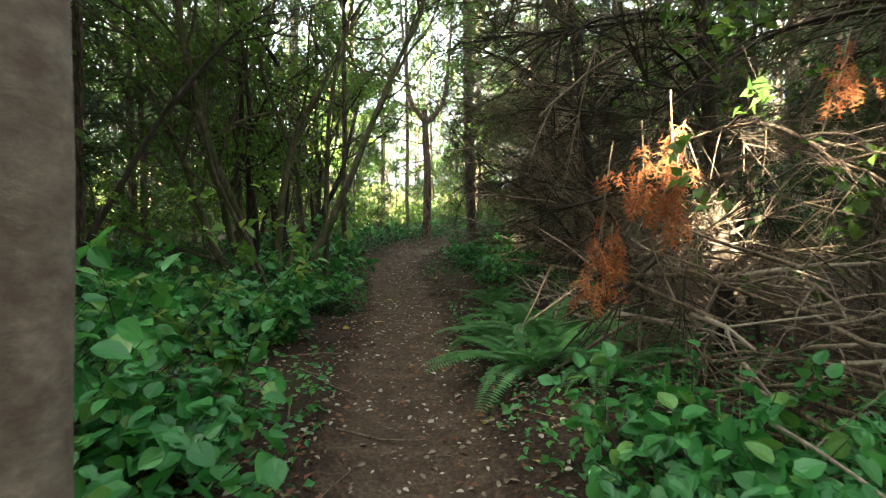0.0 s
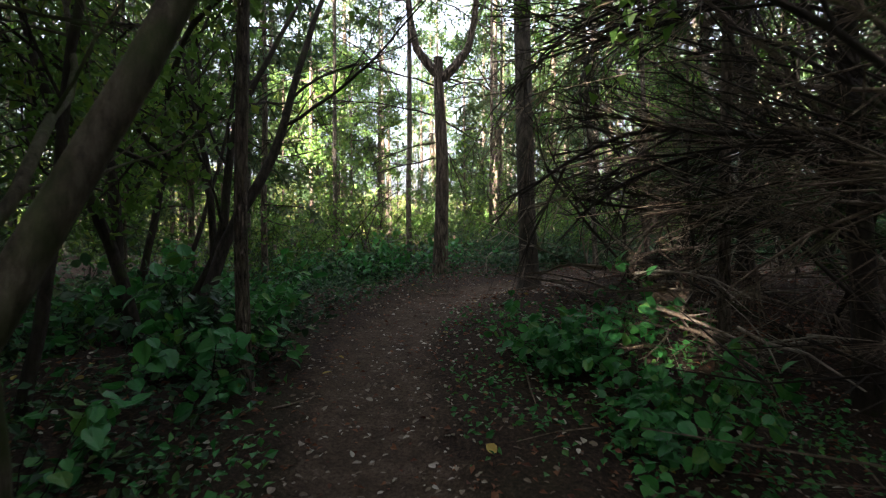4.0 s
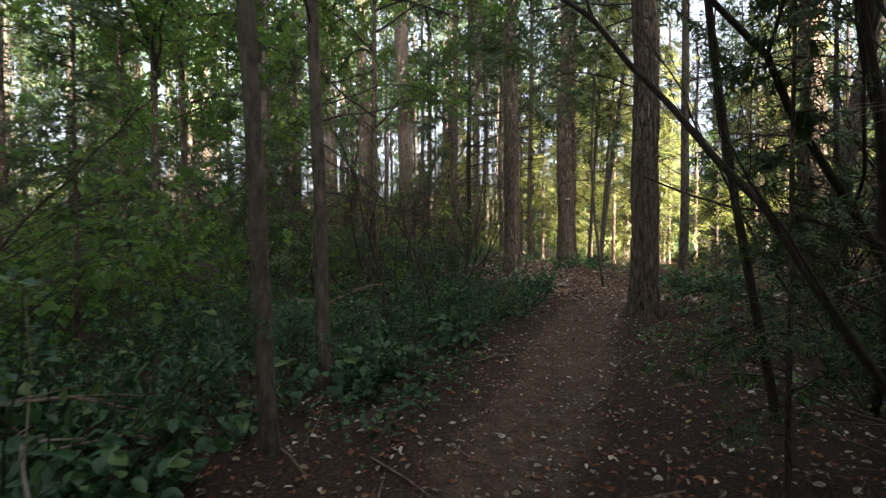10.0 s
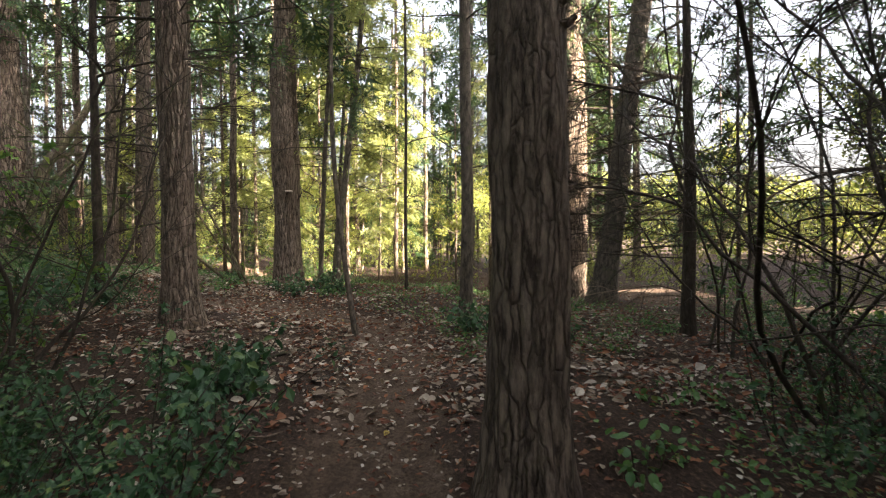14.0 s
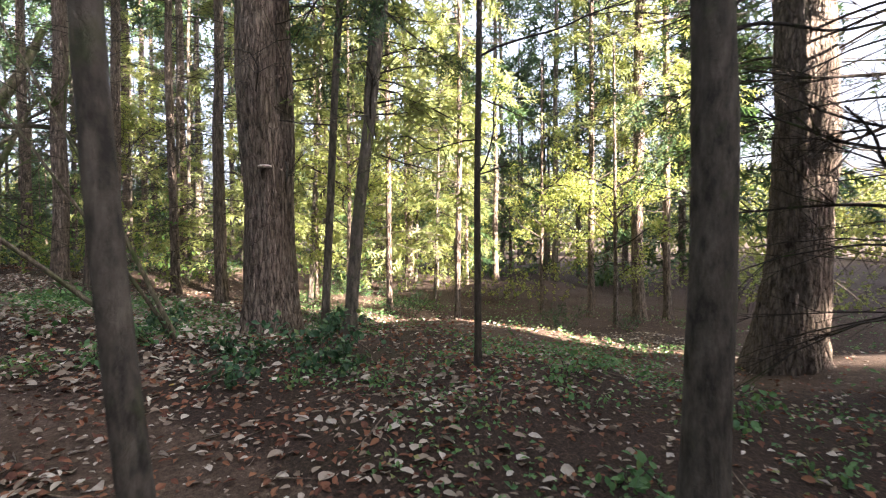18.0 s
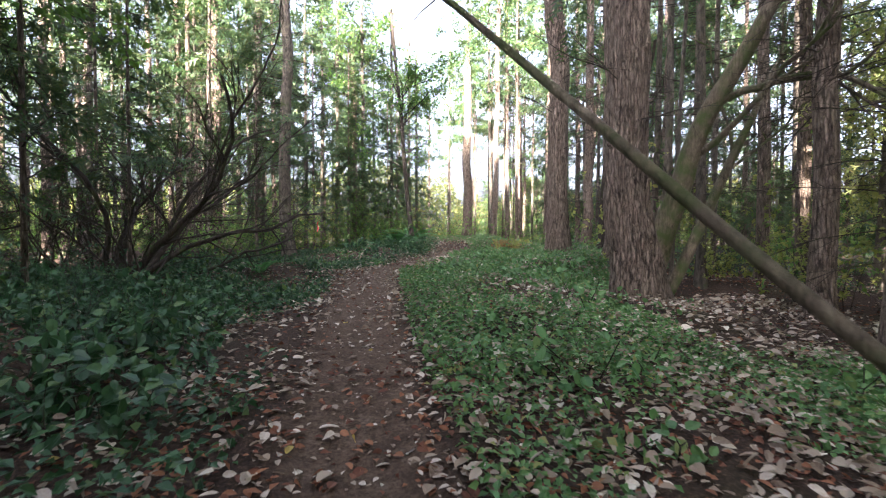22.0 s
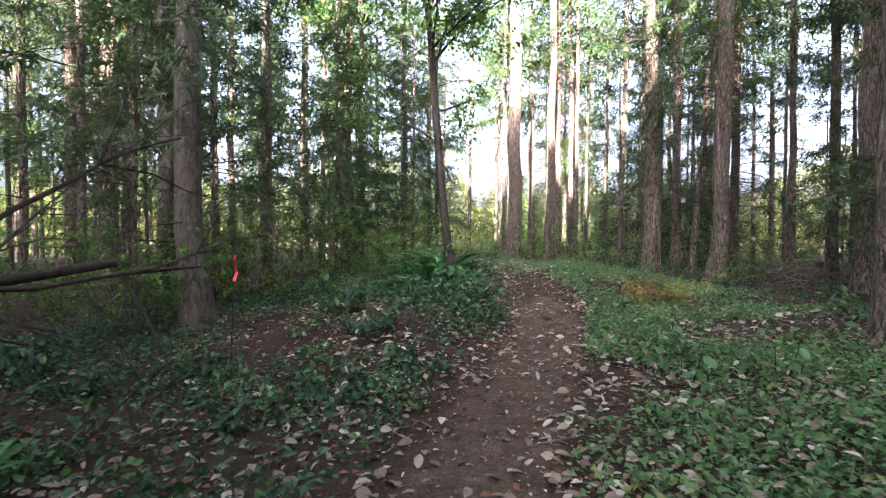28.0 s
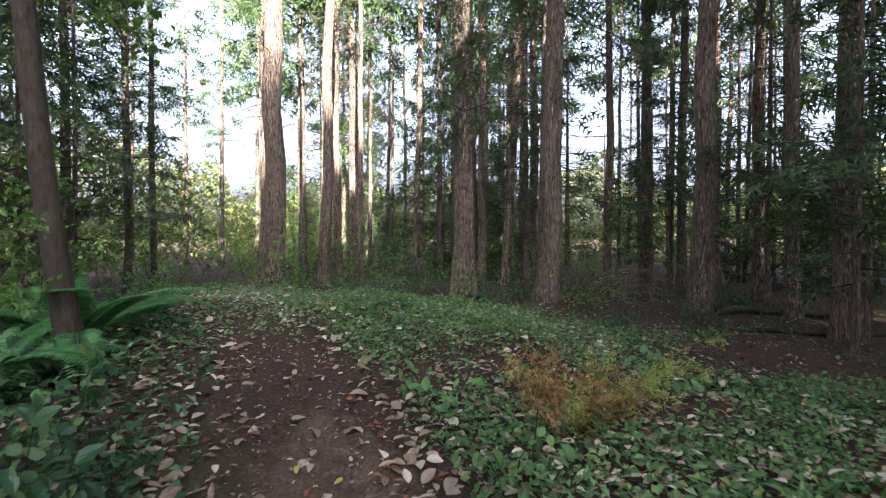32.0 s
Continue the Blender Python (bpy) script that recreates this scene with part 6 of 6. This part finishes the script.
litter("fallen_leaves", "dry tan leaves strewn under the firs", LITTER, 25, 37, -3, 8, 6000, 0.06, 53, 0.3, 0.6)
litter("fallen_leaves", "dry tan leaves strewn under the firs", LITTER, 23, 34, 2, 10, 7000, 0.065, 54, 0.3, 0.6, False)
litter("fallen_leaves", "pale leaves drifted round the feet of the firs", LITTER, 33, 41, 2.2, 6.5, 3200, 0.085, 55, 0.35, 0, True, 0.1)
litter("yellow_leaves", "a few yellow fallen leaves", YELLOW_LEAF, 3, 56, -3, 3, 260, 0.06, 46)


def twig_litter():
    rng = np.random.default_rng(48)
    w = Wood()
    for _ in range(900):
        x, y = beside(rng.uniform(3, 57), rng.choice([-1, 1]) * rng.uniform(0.3, 5))
        a, ln = rng.uniform(0, 6.28), rng.uniform(0.12, 0.7)
        p = [(x + f * ln * math.cos(a), y + f * ln * math.sin(a)) for f in (0, 0.5, 1)]
        r = rng.uniform(0.003, 0.008)
        w.stem([(px, py, gz(px, py) + r + rng.uniform(0, 0.03)) for px, py in p], [r, r, r * 0.6], 4)
    tagged(new("twig_litter", w.mesh("twig_litter", DEAD_WOOD)), "thin fallen twigs scattered over the ground", "twigs", kind="stuff")


twig_litter()


def fallen_log(x0, y0, x1, y1, r, label, seed, mat=DARK_STEM):
    e = thing("fallen_branch", x0, y0, label, "branch", "fallen wood")
    rng = np.random.default_rng(seed)
    n = 9
    pts = []
    for k in range(n):
        f = k / (n - 1)
        px, py = x0 + f * (x1 - x0), y0 + f * (y1 - y0)
        pts.append((px - x0, py - y0, gz(px, py) - gz(x0, y0) + r * 0.8 + rng.normal(0, 0.01)))
    w = Wood().stem(pts, np.linspace(r, r * 0.6, n), 10)
    put("stem", w.mesh("stem", mat), e)


fallen_log(10.4, 15.6, 11.6, 14.9, 0.018, "thin dead branch lying across the slope", 1)
fallen_log(9.6, 15.0, 10.5, 14.75, 0.02, "thin dead branch lying across the slope", 2)
fallen_log(28.6, 36.0, 31.0, 33.6, 0.06, "long dead branch lying in the leaf litter", 3)
fallen_log(30.2, 36.6, 32.4, 34.6, 0.09, "dark rotting log in the leaf litter", 4)
fallen_log(15.2, 25.4, 15.25, 25.9, 0.01, "thin dead branch beside the trail", 5)


def shelf_fungus():
    e = thing("shelf_fungus", 17.5, 17.1, "pale shelf fungus on a fir trunk", "fungus")
    bm = bmesh.new()
    bmesh.ops.create_icosphere(bm, subdivisions=3, radius=1)
    for v in bm.verts:
        v.co.x *= 0.1
        v.co.y *= 0.09
        v.co.z *= 0.028 if v.co.z > 0 else 0.012
        v.co += Vector((noise.noise(v.co * 30) * 0.006, 0, noise.noise(v.co * 25) * 0.004))
    me = bpy.data.meshes.new("bracket")
    bm.to_mesh(me)
    bm.free()
    me.materials.append(FUNGUS)
    me.polygons.foreach_set("use_smooth", [True] * len(me.polygons))
    put("bracket", me, e, pose(-0.22, -0.13, 2.25, 0, 0, 30))


shelf_fungus()


def flagging_ribbon():
    x, y = 15.2, 33.1
    e = thing("flagging_ribbon", x, y, "red flagging ribbon tied to a thin twig", "ribbon")
    put("twig", Wood().stem([(0, 0, -0.1), (0.03, 0.01, 0.6), (0.05, 0, 1.25), (0.1, 0.02, 1.6)], [0.009, 0.008, 0.006, 0.003], 6).mesh("twig", DARK_STEM), e)
    z = np.linspace(1.28, 1.0, 9)
    c = np.stack([0.06 + 0.012 * np.sin(z * 30), 0.015 * np.cos(z * 22), z], 1)
    V = np.concatenate([c + [-0.014, 0.004, 0], c + [0.014, -0.004, 0], c + [-0.014, 0.008, 0], c + [0.014, 0.0, 0]])
    n = 9
    q = [(k, k + 1, n + k + 1, n + k) for k in range(n - 1)] + [(2 * n + k, 3 * n + k, 3 * n + k + 1, 2 * n + k + 1) for k in range(n - 1)]
    put("tape", fast_mesh("tape", V, [np.array(q)], [RIBBON], smooth=True), e)


flagging_ribbon()

# the patterns that were copied stand among the other plants
for k, ob in enumerate(PATTERNS):
    x, y = beside(14.0 + 2.6 * k, -5.5 - 0.4 * (k % 3))
    ob.matrix_basis = pose(x, y, gz(x, y), 0, 0, 50 * k)
    ob["group"] = "undergrowth"
